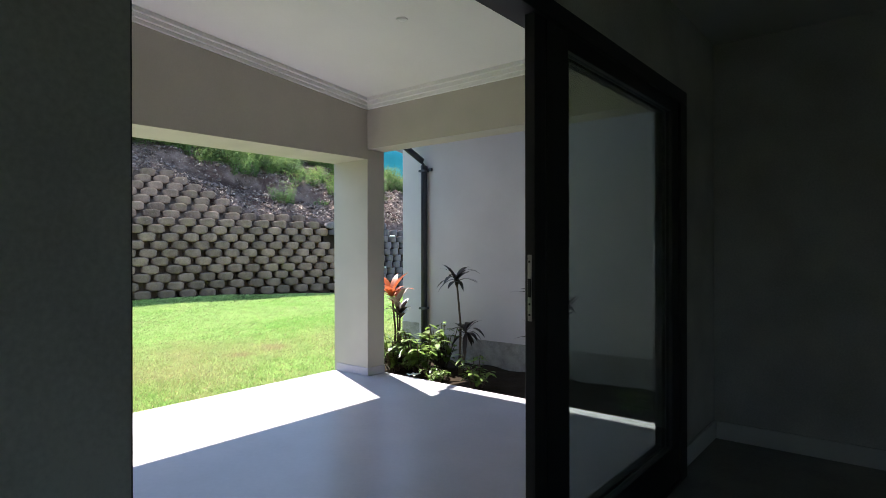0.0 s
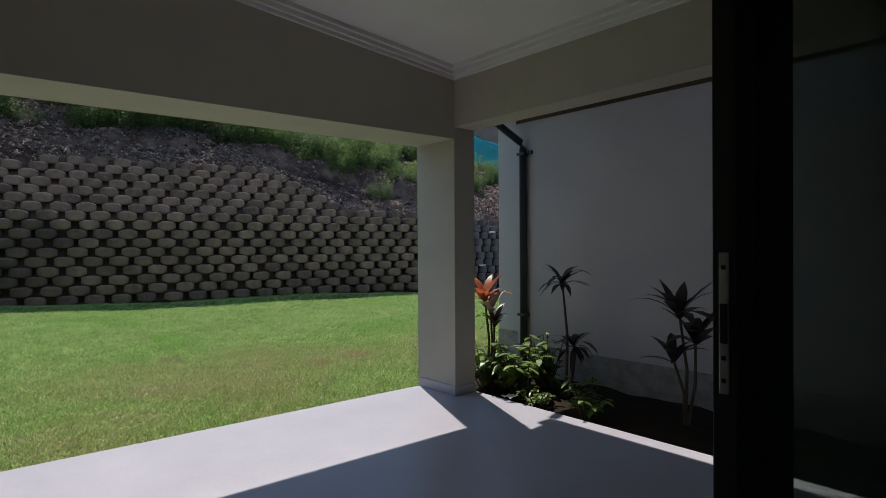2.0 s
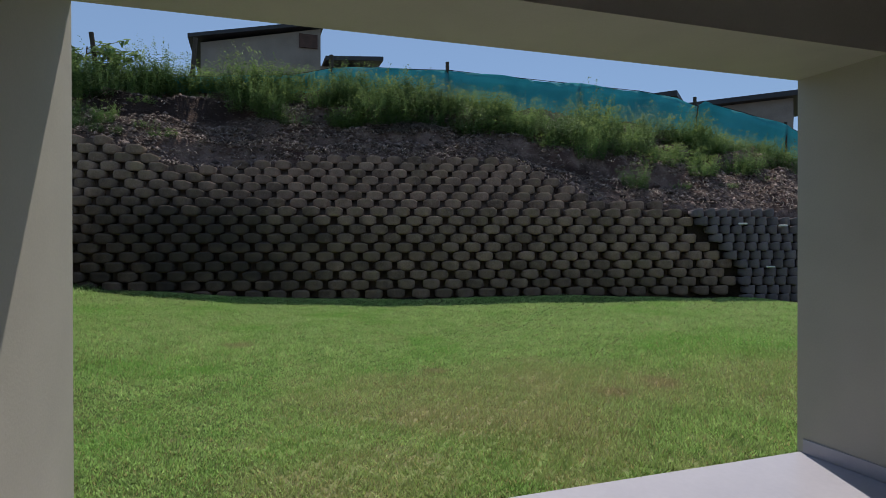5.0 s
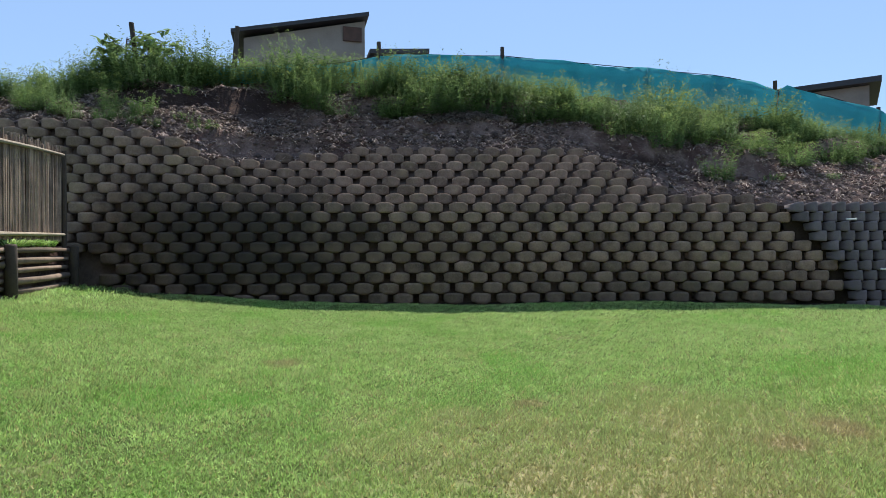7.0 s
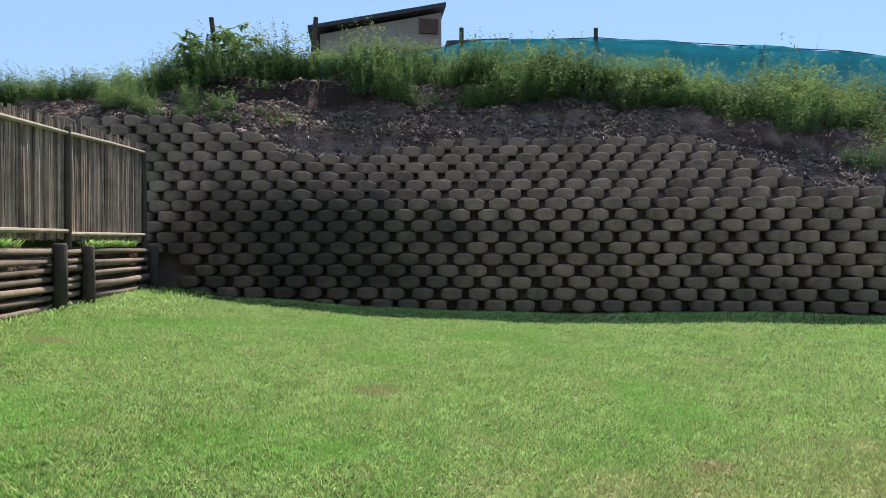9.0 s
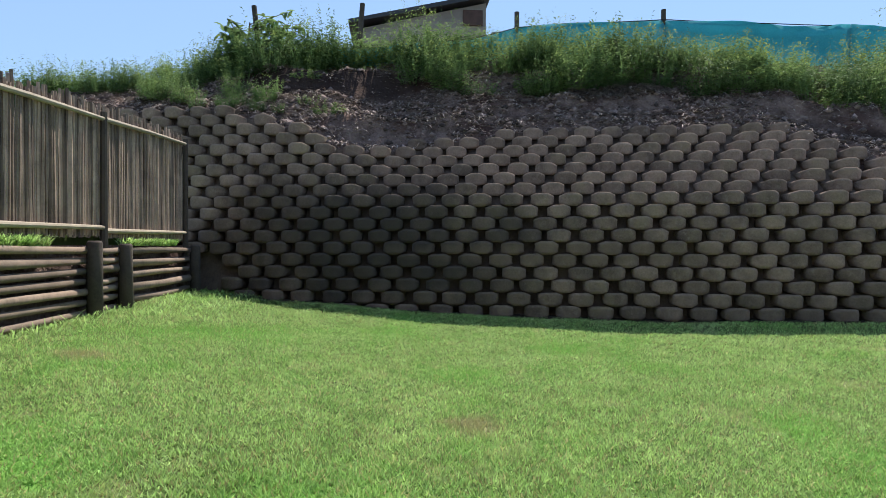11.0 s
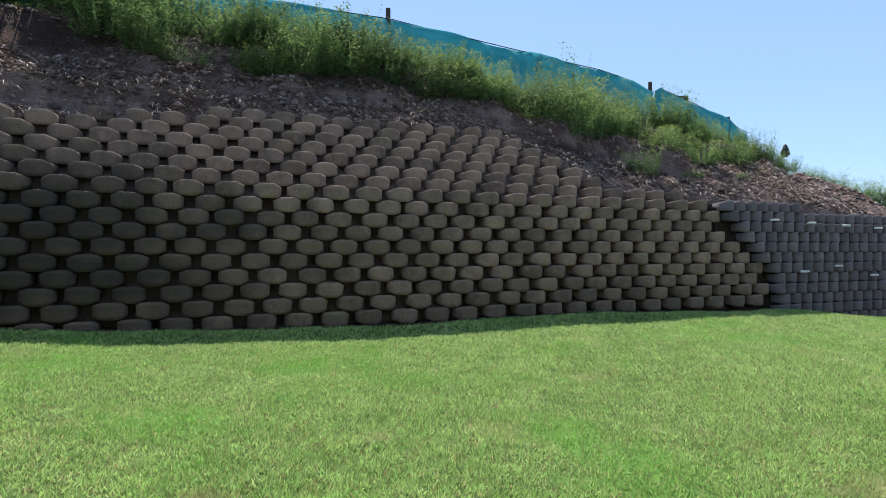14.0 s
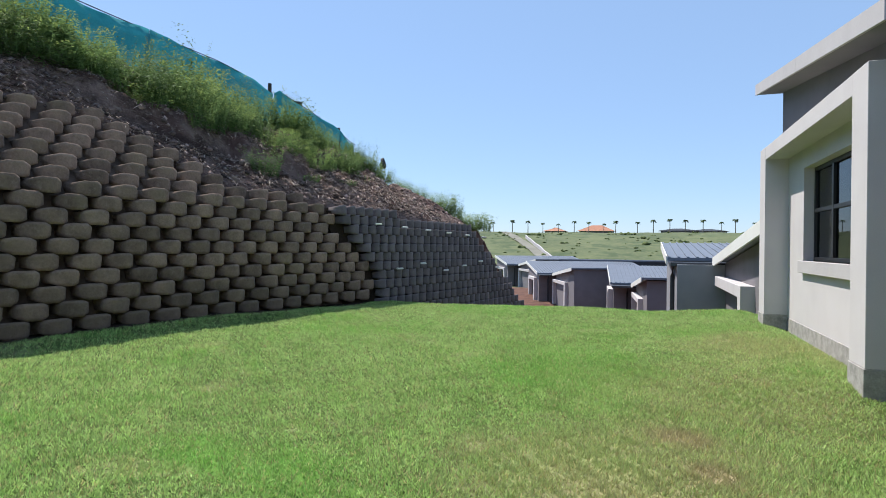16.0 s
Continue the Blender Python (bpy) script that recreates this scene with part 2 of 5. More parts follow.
M_BEIGE = material("beige wall", (0.30, 0.26, 0.22), 0.9, None, 1.0, 20, 0.1)
M_ROAD = material("pale gravel road", (0.24, 0.23, 0.19), 1.0, None, 0.2, 3, 0.2)
M_PALM = material("palm fronds", (0.05, 0.085, 0.03), 0.8, None, 1, 5, 0.0, island=0.3)
M_TRUNK = material("palm trunk", (0.20, 0.17, 0.14), 0.9, None, 1, 8, 0.2)
M_GLASS = glass("clear pane", (0.80, 0.84, 0.82))
M_TINT = glass("grey window pane", (0.30, 0.33, 0.34))
M_LITTER = material("white litter", (0.75, 0.73, 0.66), 0.7, None, 8, 40, 0.1)
M_BLACK = material("black plastic", (0.012, 0.012, 0.014), 0.6, None, 5, 30, 0.1)


# ---- building blocks ----
def mesh_of(bm, name, mat, smooth=False):
    me = bpy.data.meshes.new(name)
    bm.to_mesh(me)
    bm.free()
    me.materials.append(mat)
    if smooth:
        for p in me.polygons:
            p.use_smooth = True
    return me


def raw(name, verts, faces, mat, smooth=False):
    """One mesh from numpy arrays of vertices and equal-sided faces."""
    verts, faces = np.asarray(verts, float), np.asarray(faces, int)
    me = bpy.data.meshes.new(name)
    k = faces.shape[1]
    me.vertices.add(len(verts))
    me.vertices.foreach_set("co", verts.ravel())
    me.loops.add(faces.size)
    me.loops.foreach_set("vertex_index", faces.ravel())
    me.polygons.add(len(faces))
    me.polygons.foreach_set("loop_start", np.arange(len(faces)) * k)
    me.polygons.foreach_set("loop_total", np.full(len(faces), k))
    me.update(calc_edges=True)
    me.materials.append(mat)
    if smooth:
        me.polygons.foreach_set("use_smooth", np.ones(len(faces), bool))
    return me


def thing(name, label, category, at=(0, 0, 0), rz=0, group="", kind="", data=None):
    ob = new(name, data)
    ob.matrix_basis = pose(*at, 0, 0, rz)
    return tagged(ob, label, category, group, kind)


def part(name, bm, mat, parent, label="", smooth=False):
    me = bm if isinstance(bm, bpy.types.Mesh) else mesh_of(bm, name, mat, smooth)
    ob = new(name, me)
    ob.parent = parent
    return tagged(ob, label)


def box(x0, y0, z0, x1, y1, z1, bevel=0.0, bm=None):
    bm = bm or bmesh.new()
    made = bmesh.ops.create_cube(bm, size=1.0)["verts"]
    bmesh.ops.transform(bm, matrix=Matrix.Translation(((x0 + x1) / 2, (y0 + y1) / 2, (z0 + z1) / 2)) @ Matrix.Diagonal((abs(x1 - x0), abs(y1 - y0), abs(z1 - z0), 1)), verts=made)
    if bevel:
        edges = list({e for v in made for e in v.link_edges})
        bmesh.ops.bevel(bm, geom=edges, offset=bevel, segments=2, affect="EDGES", profile=0.5)
    return bm


def prism(pts, axis, a, b, bm=None):
    """A flat outline pushed along an axis from a to b."""
    bm = bm or bmesh.new()
    def at(p, v):
        return {"x": (v, p[0], p[1]), "y": (p[0], v, p[1]), "z": (p[0], p[1], v)}[axis]
    lo, hi = [bm.verts.new(at(p, a)) for p in pts], [bm.verts.new(at(p, b)) for p in pts]
    n = len(pts)
    bm.faces.new(lo)
    bm.faces.new(hi[::-1])
    for i in range(n):
        bm.faces.new((lo[i], hi[i], hi[(i + 1) % n], lo[(i + 1) % n]))
    bmesh.ops.recalc_face_normals(bm, faces=bm.faces)
    return bm


def rod(points, radii, sides=8, bm=None, wobble=0.0, rng=random):
    """A tapered round rod along a line of points."""
    bm = bm or bmesh.new()
    rings = []
    pts = [Vector(p) for p in points]
    for i, p in enumerate(pts):
        d = (pts[min(i + 1, len(pts) - 1)] - pts[max(i - 1, 0)]).normalized()
        u = d.orthogonal().normalized()
        v = d.cross(u)
        r = radii[i] if hasattr(radii, "__len__") else radii
        rings.append([bm.verts.new(p + (u * math.cos(k * math.tau / sides) + v * math.sin(k * math.tau / sides)) * r * (1 + rng.uniform(-wobble, wobble))) for k in range(sides)])
    for a, b in zip(rings, rings[1:]):
        for k in range(sides):
            bm.faces.new((a[k], a[(k + 1) % sides], b[(k + 1) % sides], b[k]))
    bm.faces.new(rings[0][::-1])
    bm.faces.new(rings[-1])
    return bm


def wall(name, bm, mat, label, category="wall"):
    ob = new(name, mesh_of(bm, name, mat))
    return tagged(ob, label, category, "", "structure")


def smooth_step(a, b, v):
    t = np.clip((v - a) / (b - a), 0, 1)
    return t * t * (3 - 2 * t)


def grid_mesh(name, xs, ys, height, mat):
    X, Y = np.meshgrid(xs, ys)
    Z = height(X, Y)
    nx, ny = len(xs), len(ys)
    i = np.arange(ny - 1)[:, None] * nx + np.arange(nx - 1)[None]
    f = np.stack([i, i + 1, i + nx + 1, i + nx], -1).reshape(-1, 4)
    return raw(name, np.stack([X, Y, Z], -1).reshape(-1, 3), f, mat, True)


def lump(x, y, scale, seed=0.0):
    """Cheap smooth bumps, vectorised."""
    return (np.sin(x * scale * 1.3 + seed) * np.sin(y * scale * 1.1 + 2.1 * seed) + 0.6 * np.sin(x * scale * 2.7 + y * scale * 1.9 + seed) + 0.35 * np.sin(x * scale * 5.3 - y * scale * 4.7 + 3 * seed)) / 1.95

# ---- the ground ----
WALL_A, WALL_S, WALL_K = -15.149, 0.2077, 0.3065      # face of the block wall: x = A + S y - K z
COURSE, PITCH = 0.2, 0.4925


def lawn_z(x, y):
    z = 0.014 * np.clip(-5.2 - x, 0, 9) + (0.15 - 0.11 * smooth_step(-8, -12, x)) * smooth_step(4.6, 6.8, y) * smooth_step(-4.9, -5.6, x)
    z = z + np.interp(y, [-3.2, -2.0, -1.2, -0.4, 0.8, 1.8, 3.6], [0.52, 0.38, 0.27, 0.19, 0.09, 0.05, 0.0]) * smooth_step(-5.5, -9.5, x)
    z = z + 0.10 * smooth_step(-7.2, -5.6, x) * smooth_step(5.0, 6.2, y)
    z = z - 2.4 * smooth_step(11.9, 15.5, y)
    z = z + 0.09 * smooth_step(0.62, 0.1, x - WALL_A - WALL_S * y) * smooth_step(-1.9, -0.6, y) * smooth_step(10.6, 8.0, y)
    return z + 0.012 * lump(x, y, 1.1, 0.7) * smooth_step(-5.2, -6.2, x) - 0.012


xs = np.concatenate([np.arange(-18.0, -5.2, 0.2), [-5.2]])
lawn = tagged(new("lawn", grid_mesh("lawn", xs, np.arange(-3.4, 16.01, 0.2), lawn_z, M_TURF)), "sunlit green lawn with dry worn patches", "lawn", "", "structure")
bed_z = lambda x, y: -0.05 + 0.04 * lump(x, y, 2.5, 1.3)
tagged(new("garden_bed", grid_mesh("garden_bed", np.arange(-5.3, -1.3, 0.1), np.arange(4.6, 5.95, 0.1), bed_z, M_DARKSOIL_SHADE)), "narrow planting bed of dark damp soil", "flower bed", "", "structure")


def far_z(x, y):
    d = np.hypot(x + 7, y)
    z = -2.45 - 1.9 * smooth_step(20, 36, y) + 1.2 * smooth_step(38, 60, y)
    z = z - 2.0 * smooth_step(60, 110, d) + 12.6 * smooth_step(95, 235, d) + 0.5 * lump(x, y, 0.06, 0.4) * smooth_step(60, 110, d)
    return z - 6 * smooth_step(4, -6, y) - 30 * smooth_step(260, 700, d)


ax = np.concatenate([-np.geomspace(2600, 130, 16), np.arange(-120, 121, 6.0), np.geomspace(130, 2600, 16)])
ay = np.concatenate([-np.geomspace(2600, 60, 10), np.arange(-50, 60, 4.0), np.arange(60, 320, 8.0), np.geomspace(330, 2600, 10)])
tagged(new("ground", grid_mesh("ground", ax, ay, far_z, M_VELD)), "rough green hillside of grass and low scrub", "ground", "", "structure")
tagged(new("ground_red_earth", grid_mesh("ground_red_earth", np.arange(-34, 12, 1.0), np.arange(13, 64, 1.0), lambda x, y: far_z(x, y) + 0.12 + 0.10 * lump(x, y, 0.9, 0.2), M_REDSOIL)), "bare red building-site earth round the lower houses", "earth", "", "structure")


# ---- bank behind the wall ----
STEPS = ((-2.6, 20), (-1.75, 19), (-1.15, 18), (-0.9, 17), (0.7, 16), (2.1, 17), (7.6, 18), (7.95, 17), (8.3, 16), (8.48, 14), (8.7, 13))


def courses_at(y):
    """How many courses of blocks stand at y."""
    for end, n in STEPS:
        if y < end:
            return n
    return 12 if y < 10.85 else 11


def setback(y):
    return 0.09 + 0.15 * float(smooth_step(-1.6, 0.8, y))


def face_at(i, y):
    """Front of course i (0 at the bottom) at y: x and mid height."""
    z = 0.02 + COURSE * (i + 0.5)
    if i < 11:
        return WALL_A + WALL_S * y - WALL_K * z, z
    x11 = WALL_A + WALL_S * y - WALL_K * (0.02 + COURSE * 10.5)
    return x11 - setback(y) * (i - 10), z


CREST = ((-14, 3.6), (-9, 4.75), (-5, 5.35), (-2, 5.75), (2, 6.0), (7, 6.0), (12, 5.65), (16, 5.25), (21, 4.55), (26, 3.8), (31, 3.1), (35, 2.5), (39, 0.0), (44, -3.0))


SCARPS = ((-3.3, 0.9, 0.50, 0.75), (0.2, 5.6, 0.50, 0.4), (-1.2, 1.9, 0.09, 0.5), (7.3, 11.8, 0.2, 0.6), (2.4, 6.4, 0.20, 0.25), (12.0, 18.0, 0.45, 0.5), (5.2, 8.2, 0.45, 0.5))


def scarp(y, s):
    """Steep little cuts in the soil: each drops off towards the wall and fades uphill."""
    h = 0.0
    for y0, y1, s0, drop in SCARPS:
        if not y0 < y < y1:
            continue
        a = drop * min(1, (y - y0) / 0.5, (y1 - y) / 0.5)
        d = s - s0 - 0.03 * math.sin(y * 1.3 + s0 * 40) - 0.012 * math.sin(y * 3.1 + s0 * 9)
        h += a * (0.62 * math.exp(-(d - 0.018) / 0.13) if d > 0.018 else -0.38 * math.exp(d / 0.07) if d < 0 else -0.38 + d / 0.018)
    return h


BANK_DY, BANK_N = 0.125, 60


def bank_grid():
    ys = np.arange(-14, 44.1, BANK_DY)
    ss = np.concatenate([[-1.0], np.linspace(0, 1, BANK_N + 1), np.linspace(1.1, 2.0, 5), [5.0]])
    rows = []
    rough = random.Random(8)
    for y in ys:
        if y < 11.2:
            tops = [face_at(courses_at(y + o) - 1, max(y, -5.5)) for o in (-0.6, -0.4, -0.2, 0.0, 0.2, 0.4, 0.6)]
            xt, zt = sum(p[0] for p in tops) / 7, sum(p[1] for p in tops) / 7
            if y < -5.5:
                xt += WALL_S * (y + 5.5)
            xt, zt = xt - 0.14, zt + 0.01
        else:
            f = min(max((y - 17.3) / 4.5, 0), 1)
            xt, zt = WALL_A + WALL_S * y - 0.75, 2.2 - 0.045 * (y - 11.2) - 4.6 * f
            if y > 17.3:
                xt = min(xt - 1.5 * f, -7.6 - 0.312 * (y - 0.4))
        xc, zc = -20.2 + 0.087 * y, float(np.interp(y, [c[0] for c in CREST], [c[1] for c in CREST]))
        for s in ss:
            if s < 0:
                rows.append((xt - 0.16, y, zt - 0.9))
                continue
            if s <= 1:
                x, z = xt + (xc - xt) * s, zt + (zc - zt) * (s ** 0.85)
            else:
                x, z = xc - (s - 1) * 3, zc + (s - 1) * 0.7 - (1.5 if y > 33 else 0) * (s - 1)
            amp = 0.20 * min(1, s * 4) * (1 if s <= 1 else 0.3)
            h = amp * (lump(x, y, 1.7, 0.5) + 0.6 * lump(x, y, 4.1, 1.7))
            if 0.02 < s < 1:
                h += scarp(y, s) + 0.05 * abs(lump(x, y, 5.7, 2.2)) + 0.045 * lump(x, y, 11.0, 0.3) + rough.uniform(-0.025, 0.025)
            rows.append((x - 0.3 * h, y, z + h))
    n = len(ss)
    i = np.arange(len(ys) - 1)[:, None] * n + np.arange(n - 1)[None]
    f = np.stack([i, i + n, i + n + 1, i + 1], -1).reshape(-1, 4)
    return np.array(rows), f


bank_v, bank_f = bank_grid()
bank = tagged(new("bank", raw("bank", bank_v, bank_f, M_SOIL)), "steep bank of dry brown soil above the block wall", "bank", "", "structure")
BANK = bank_v.reshape(-1, BANK_N + 8, 3)[:, 1:]


def bank_at(y, s):
    """A place on the bank: s 0 at the wall's top, 1 at the crest."""
    k = min(max((y + 14) / BANK_DY, 0), len(BANK) - 2)
    a = BANK[int(k)] * (1 - k % 1) + BANK[int(k) + 1] * (k % 1)
    j = min(max(s, 0), 0.999) * BANK_N
    return Vector(a[int(j)] * (1 - j % 1) + a[int(j) + 1] * (j % 1))


# fill behind the blocks
bm = bmesh.new()
cols = []
for y in np.arange(-5.6, 12.3, 0.3):
    col = []
    n = courses_at(y)
    for i in range(-2, n):
        x, z = face_at(i, y)
        col.append(bm.verts.new((x - (0.21 if i < 11 else 0.13), y, z - 0.1)))
    x, z = face_at(n - 1, y)
    col.append(bm.verts.new((x - 0.13, y, z + 0.05)))
    while len(col) < 23:
        col.append(bm.verts.new((x - 0.2 - 0.03 * (len(col)), y, z + 0.02)))
    cols.append(col)
for a, b in zip(cols, cols[1:]):
    for k in range(22):
        bm.faces.new((a[k], b[k], b[k + 1], a[k + 1]))
wall("retaining_fill", bm, M_FILL, "dark soil fill in the gaps of the block wall", "soil")

# dark strip laid on the lawn in place of the wall's shade
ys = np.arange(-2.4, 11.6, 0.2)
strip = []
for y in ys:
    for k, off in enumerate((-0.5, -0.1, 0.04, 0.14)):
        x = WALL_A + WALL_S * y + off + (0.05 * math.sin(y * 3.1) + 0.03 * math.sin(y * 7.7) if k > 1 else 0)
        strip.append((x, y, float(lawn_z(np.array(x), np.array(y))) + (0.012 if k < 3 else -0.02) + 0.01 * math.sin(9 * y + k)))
i = np.arange(len(ys) - 1)[:, None] * 4 + np.arange(3)[None]
tagged(new("foot_shade_strip", raw("foot_shade_strip", strip, np.stack([i, i + 1, i + 5, i + 4], -1).reshape(-1, 4), M_DARKSOIL_SHADE, True)), "dark strip standing in for shade at the block wall's foot", "soil", "", "structure")

# ---- the house: room, sliding door, covered patio, wing ----
XD, XO = -1.10, -1.20                                   # inner and outer face of the door wall
Y0, Y1 = 0.285, 4.66                                    # patio's side wall and outer edge
wall("floor", box(XO, -3.2, -0.2, 4.0, 4.6, 0.0), M_ROOMFLOOR, "dark smooth floor of the unlit room", "floor")
wall("patio_slab", box(-5.2, Y0, -0.25, XO, 4.67, 0.0, 0.008), M_SCREED, "smooth pale grey screed patio floor with a sunlit edge", "patio")
bm = box(XO, -3.2, 0, XD, 0.40, 2.95)
box(XD - 0.012, 0.40, 0, XD, 0.442, 2.39, bm=bm)
box(XO, 3.70, 0, XD, 4.6, 2.95, bm=bm)
box(XO, 0.40, 2.39, XD, 3.70, 2.95, bm=bm)
wall("wall_west", bm, M_ROOM, "shaded grey room wall round the sliding door")
wall("wall_north", box(XO, 4.6, 0, 4.0, 4.83, 2.95), M_ROOM, "shaded grey room wall with white skirting")
wall("wall_south", box(XO, -3.43, 0, 4.0, -3.2, 2.95), M_ROOM, "shaded grey room wall")
# unseen wall; its opening is added to brighten the room with daylight
bm = box(4.0, -3.43, 0, 4.23, -1.6, 2.95)
box(4.0, -0.5, 0, 4.23, 4.83, 2.95, bm=bm)
box(4.0, -1.6, 2.1, 4.23, -0.5, 2.95, bm=bm)
wall("wall_east", bm, M_ROOM, "unseen grey room wall with a gap added to let daylight in")
wall("ceiling", box(XO, -3.43, 2.95, 4.23, 4.83, 3.05), M_CEIL, "white room ceiling in shade", "ceiling")
bm = box(XD, 3.71, 0, XD + 0.018, 4.6, 0.13, 0.004)
wall("baseboard", bm, M_WHITE, "white skirting board in shade", "baseboard")
wall("baseboard_north", box(XD + 0.02, 4.582, 0, 4.0, 4.6, 0.13, 0.004), M_WHITE, "white skirting board in shade", "baseboard")

door = thing("door_1", "black aluminium sliding door standing open to the patio", "sliding door", kind="structure")
XI, XJ = -1.17, -1.035
part("frame_head", box(XI, 0.45, 2.31, XJ, 3.70, 2.39, 0.004), M_FRAME, door)
part("frame_jamb", box(XI, 0.402, 0, XD - 0.014, 0.452, 2.31, 0.004), M_FRAME, door)
part("frame_jamb", box(XI, 3.58, 0, XJ, 3.70, 2.31, 0.004), M_FRAME, door)
part("track", box(XI, 0.455, 0.0, XJ, 3.58, 0.02, 0.004), M_FRAME, door)


def door_panel(name, x, y0, y1, left, right):
    p = part(name, box(x - 0.022, y0, 0.022, x + 0.022, y0 + left, 2.308, 0.003), M_FRAME, door)
    part("stile", box(x - 0.022, y1 - right, 0.022, x + 0.022, y1, 2.308, 0.003), M_FRAME, p)
    part("rail", box(x - 0.022, y0 + left, 0.022, x + 0.022, y1 - right, 0.24, 0.003), M_FRAME, p)
    part("rail", box(x - 0.022, y0 + left, 2.235, x + 0.022, y1 - right, 2.308, 0.003), M_FRAME, p)
    g = part("pane", box(x - 0.003, y0 + left, 0.24, x + 0.003, y1 - right, 2.235), M_GLASS, p, "clear glass pane")
    g.visible_shadow = False
    return p


slide = door_panel("sliding_panel", -1.070, 1.942, 3.57, 0.178, 0.115)
closing = part("closing_stile", box(-1.092, 1.850, 0.022, -1.048, 1.934, 2.308, 0.003), M_FRAME, slide)
part("hinge_block", box(-1.082, 1.934, 0.30, -1.058, 1.942, 0.36), M_FRAME, slide)
part("hinge_block", box(-1.082, 1.934, 2.24, -1.058, 1.942, 2.30), M_FRAME, slide)
fixed = door_panel("fixed_panel", -1.130, 2.19, 3.57, 0.06, 0.115)
lock = part("lock_plate", box(-1.061, 1.846, 1.15, -1.079, 1.8495, 1.40, 0.0015), M_STEEL, slide, "brushed steel lock plate")
part("latch", box(-1.064, 1.842, 1.24, -1.076, 1.8465, 1.31, 0.001), M_BLACK, slide, "black latch in the lock plate")
for zz in (1.17, 1.21, 1.37):
    part("screw", box(-1.066, 1.844, zz, -1.074, 1.8465, zz + 0.008, 0.001), M_BLACK, slide)

# patio: side wall, beams, column, sloping ceiling with stepped cornice
CEIL = lambda y: 3.072 + 0.089 * (4.4 - y)
wall("wall_patio_side", prism([(-5.22, -0.25), (XO, -0.25), (XO, 3.5), (-5.22, 3.5)], "y", Y0 - 0.25, Y0), M_PLASTER, "warm grey plastered side wall of the patio, partly sunlit")
wall("skirting_patio_side", box(-5.19, Y0, 0.0, XO, Y0 + 0.012, 0.09, 0.003), M_SCREED, "low grey skirting along the patio wall", "skirting")
wall("beam_west", prism([(Y0, 2.385), (4.40, 2.425), (4.40, 3.4), (Y0, 3.6)], "x", -5.22, -4.65), M_PLASTER, "deep warm grey plastered beam over the patio opening", "beam")
wall("beam_north", box(-5.22, 4.40, 2.535, XO, 4.66, 3.4), M_PLASTER, "warm grey plastered beam beside the planting bed", "beam")
wall("column", box(-5.22, 4.40, -0.2, -4.65, 4.66, 2.535, 0.006), M_PLASTER, "warm grey plastered corner column of the patio", "column")
bm = box(-5.17, 4.388, 0.0, -4.638, 4.40, 0.09, 0.003)
box(-4.65, 4.40, 0.0, -4.638, 4.66, 0.09, 0.003, bm=bm)
wall("skirting_column", bm, M_SCREED, "low grey skirting round the column's foot", "skirting")
wall("ceiling_patio", prism([(Y0, CEIL(Y0)), (4.40, CEIL(4.40)), (4.40, CEIL(4.4) + 0.06), (Y0, CEIL(Y0) + 0.06)], "x", -4.65, XO), M_CEIL, "white sloping patio ceiling", "ceiling")
bm = bmesh.new()
for k, (w, h) in enumerate(((0.03, 0.10), (0.06, 0.07), (0.095, 0.035))):
    prism([(Y0, CEIL(Y0) - h), (4.40, CEIL(4.40) - h), (4.40, CEIL(4.40) - 0.002), (Y0, CEIL(Y0) - 0.002)], "x", -4.65 + 0.001 * k, -4.65 + w, bm)
    prism([(4.40 - w, CEIL(4.4 - w) - h), (4.40 - 0.001 * k, CEIL(4.4) - h), (4.40 - 0.001 * k, CEIL(4.4) - 0.002), (4.40 - w, CEIL(4.4 - w) - 0.002)], "x", -4.65 + w, XO, bm)
wall("cornice", bm, M_CEIL, "white stepped cornice round the patio ceiling", "cornice")
wall("wall_over_door", box(XO - 0.012, Y0, 2.39, XO, 4.4, 3.6), M_PLASTER, "warm grey outer plaster over the sliding door")
bm = box(XO - 0.012, Y0, 0, XO, 0.36, 2.39)
box(XO - 0.012, 3.70, 0, XO, 4.40, 2.39, bm=bm)
wall("wall_beside_door", bm, M_PLASTER, "warm grey outer plaster beside the sliding door")
spot = thing("downlight", "small round white recessed downlight, unlit", "downlight", (-2.97, 3.18, CEIL(3.18) - 0.004))
bm = bmesh.new()
bmesh.ops.create_cone(bm, cap_ends=True, segments=28, radius1=0.042, radius2=0.046, depth=0.012)
part("rim", bm, M_WHITE, spot, "white ring")
bm = bmesh.new()
bmesh.ops.create_cone(bm, cap_ends=True, segments=24, radius1=0.026, radius2=0.026, depth=0.016)
part("lens", bm, M_LENS, spot, "dull lamp face")

# patio roof with its valley gutter
wall("roof_patio", prism([(-3.6, 3.9), (5.20, 3.12), (5.20, 3.22), (-3.6, 4.0)], "x", -5.26, 4.4), M_ROOF, "blue grey sheet roof over the patio", "roof")
wall("gutter", prism([(5.05, 3.0), (5.22, 3.0), (5.22, 3.12), (5.05, 3.12)], "x", -5.26, 4.4), M_PIPE, "charcoal gutter in the roof valley", "gutter")

YW_FACE = 5.885
# downpipe on the garden wall
pipe = thing("downpipe", "charcoal downpipe with a swan neck on the garden wall", "downpipe")
part("pipe", rod([(-5.065, 5.835, -0.05), (-5.065, 5.835, 2.54), (-5.08, 5.82, 2.61), (-5.25, 5.36, 2.93), (-5.25, 5.24, 3.01)], 0.042, 14), M_PIPE, pipe, smooth=True)
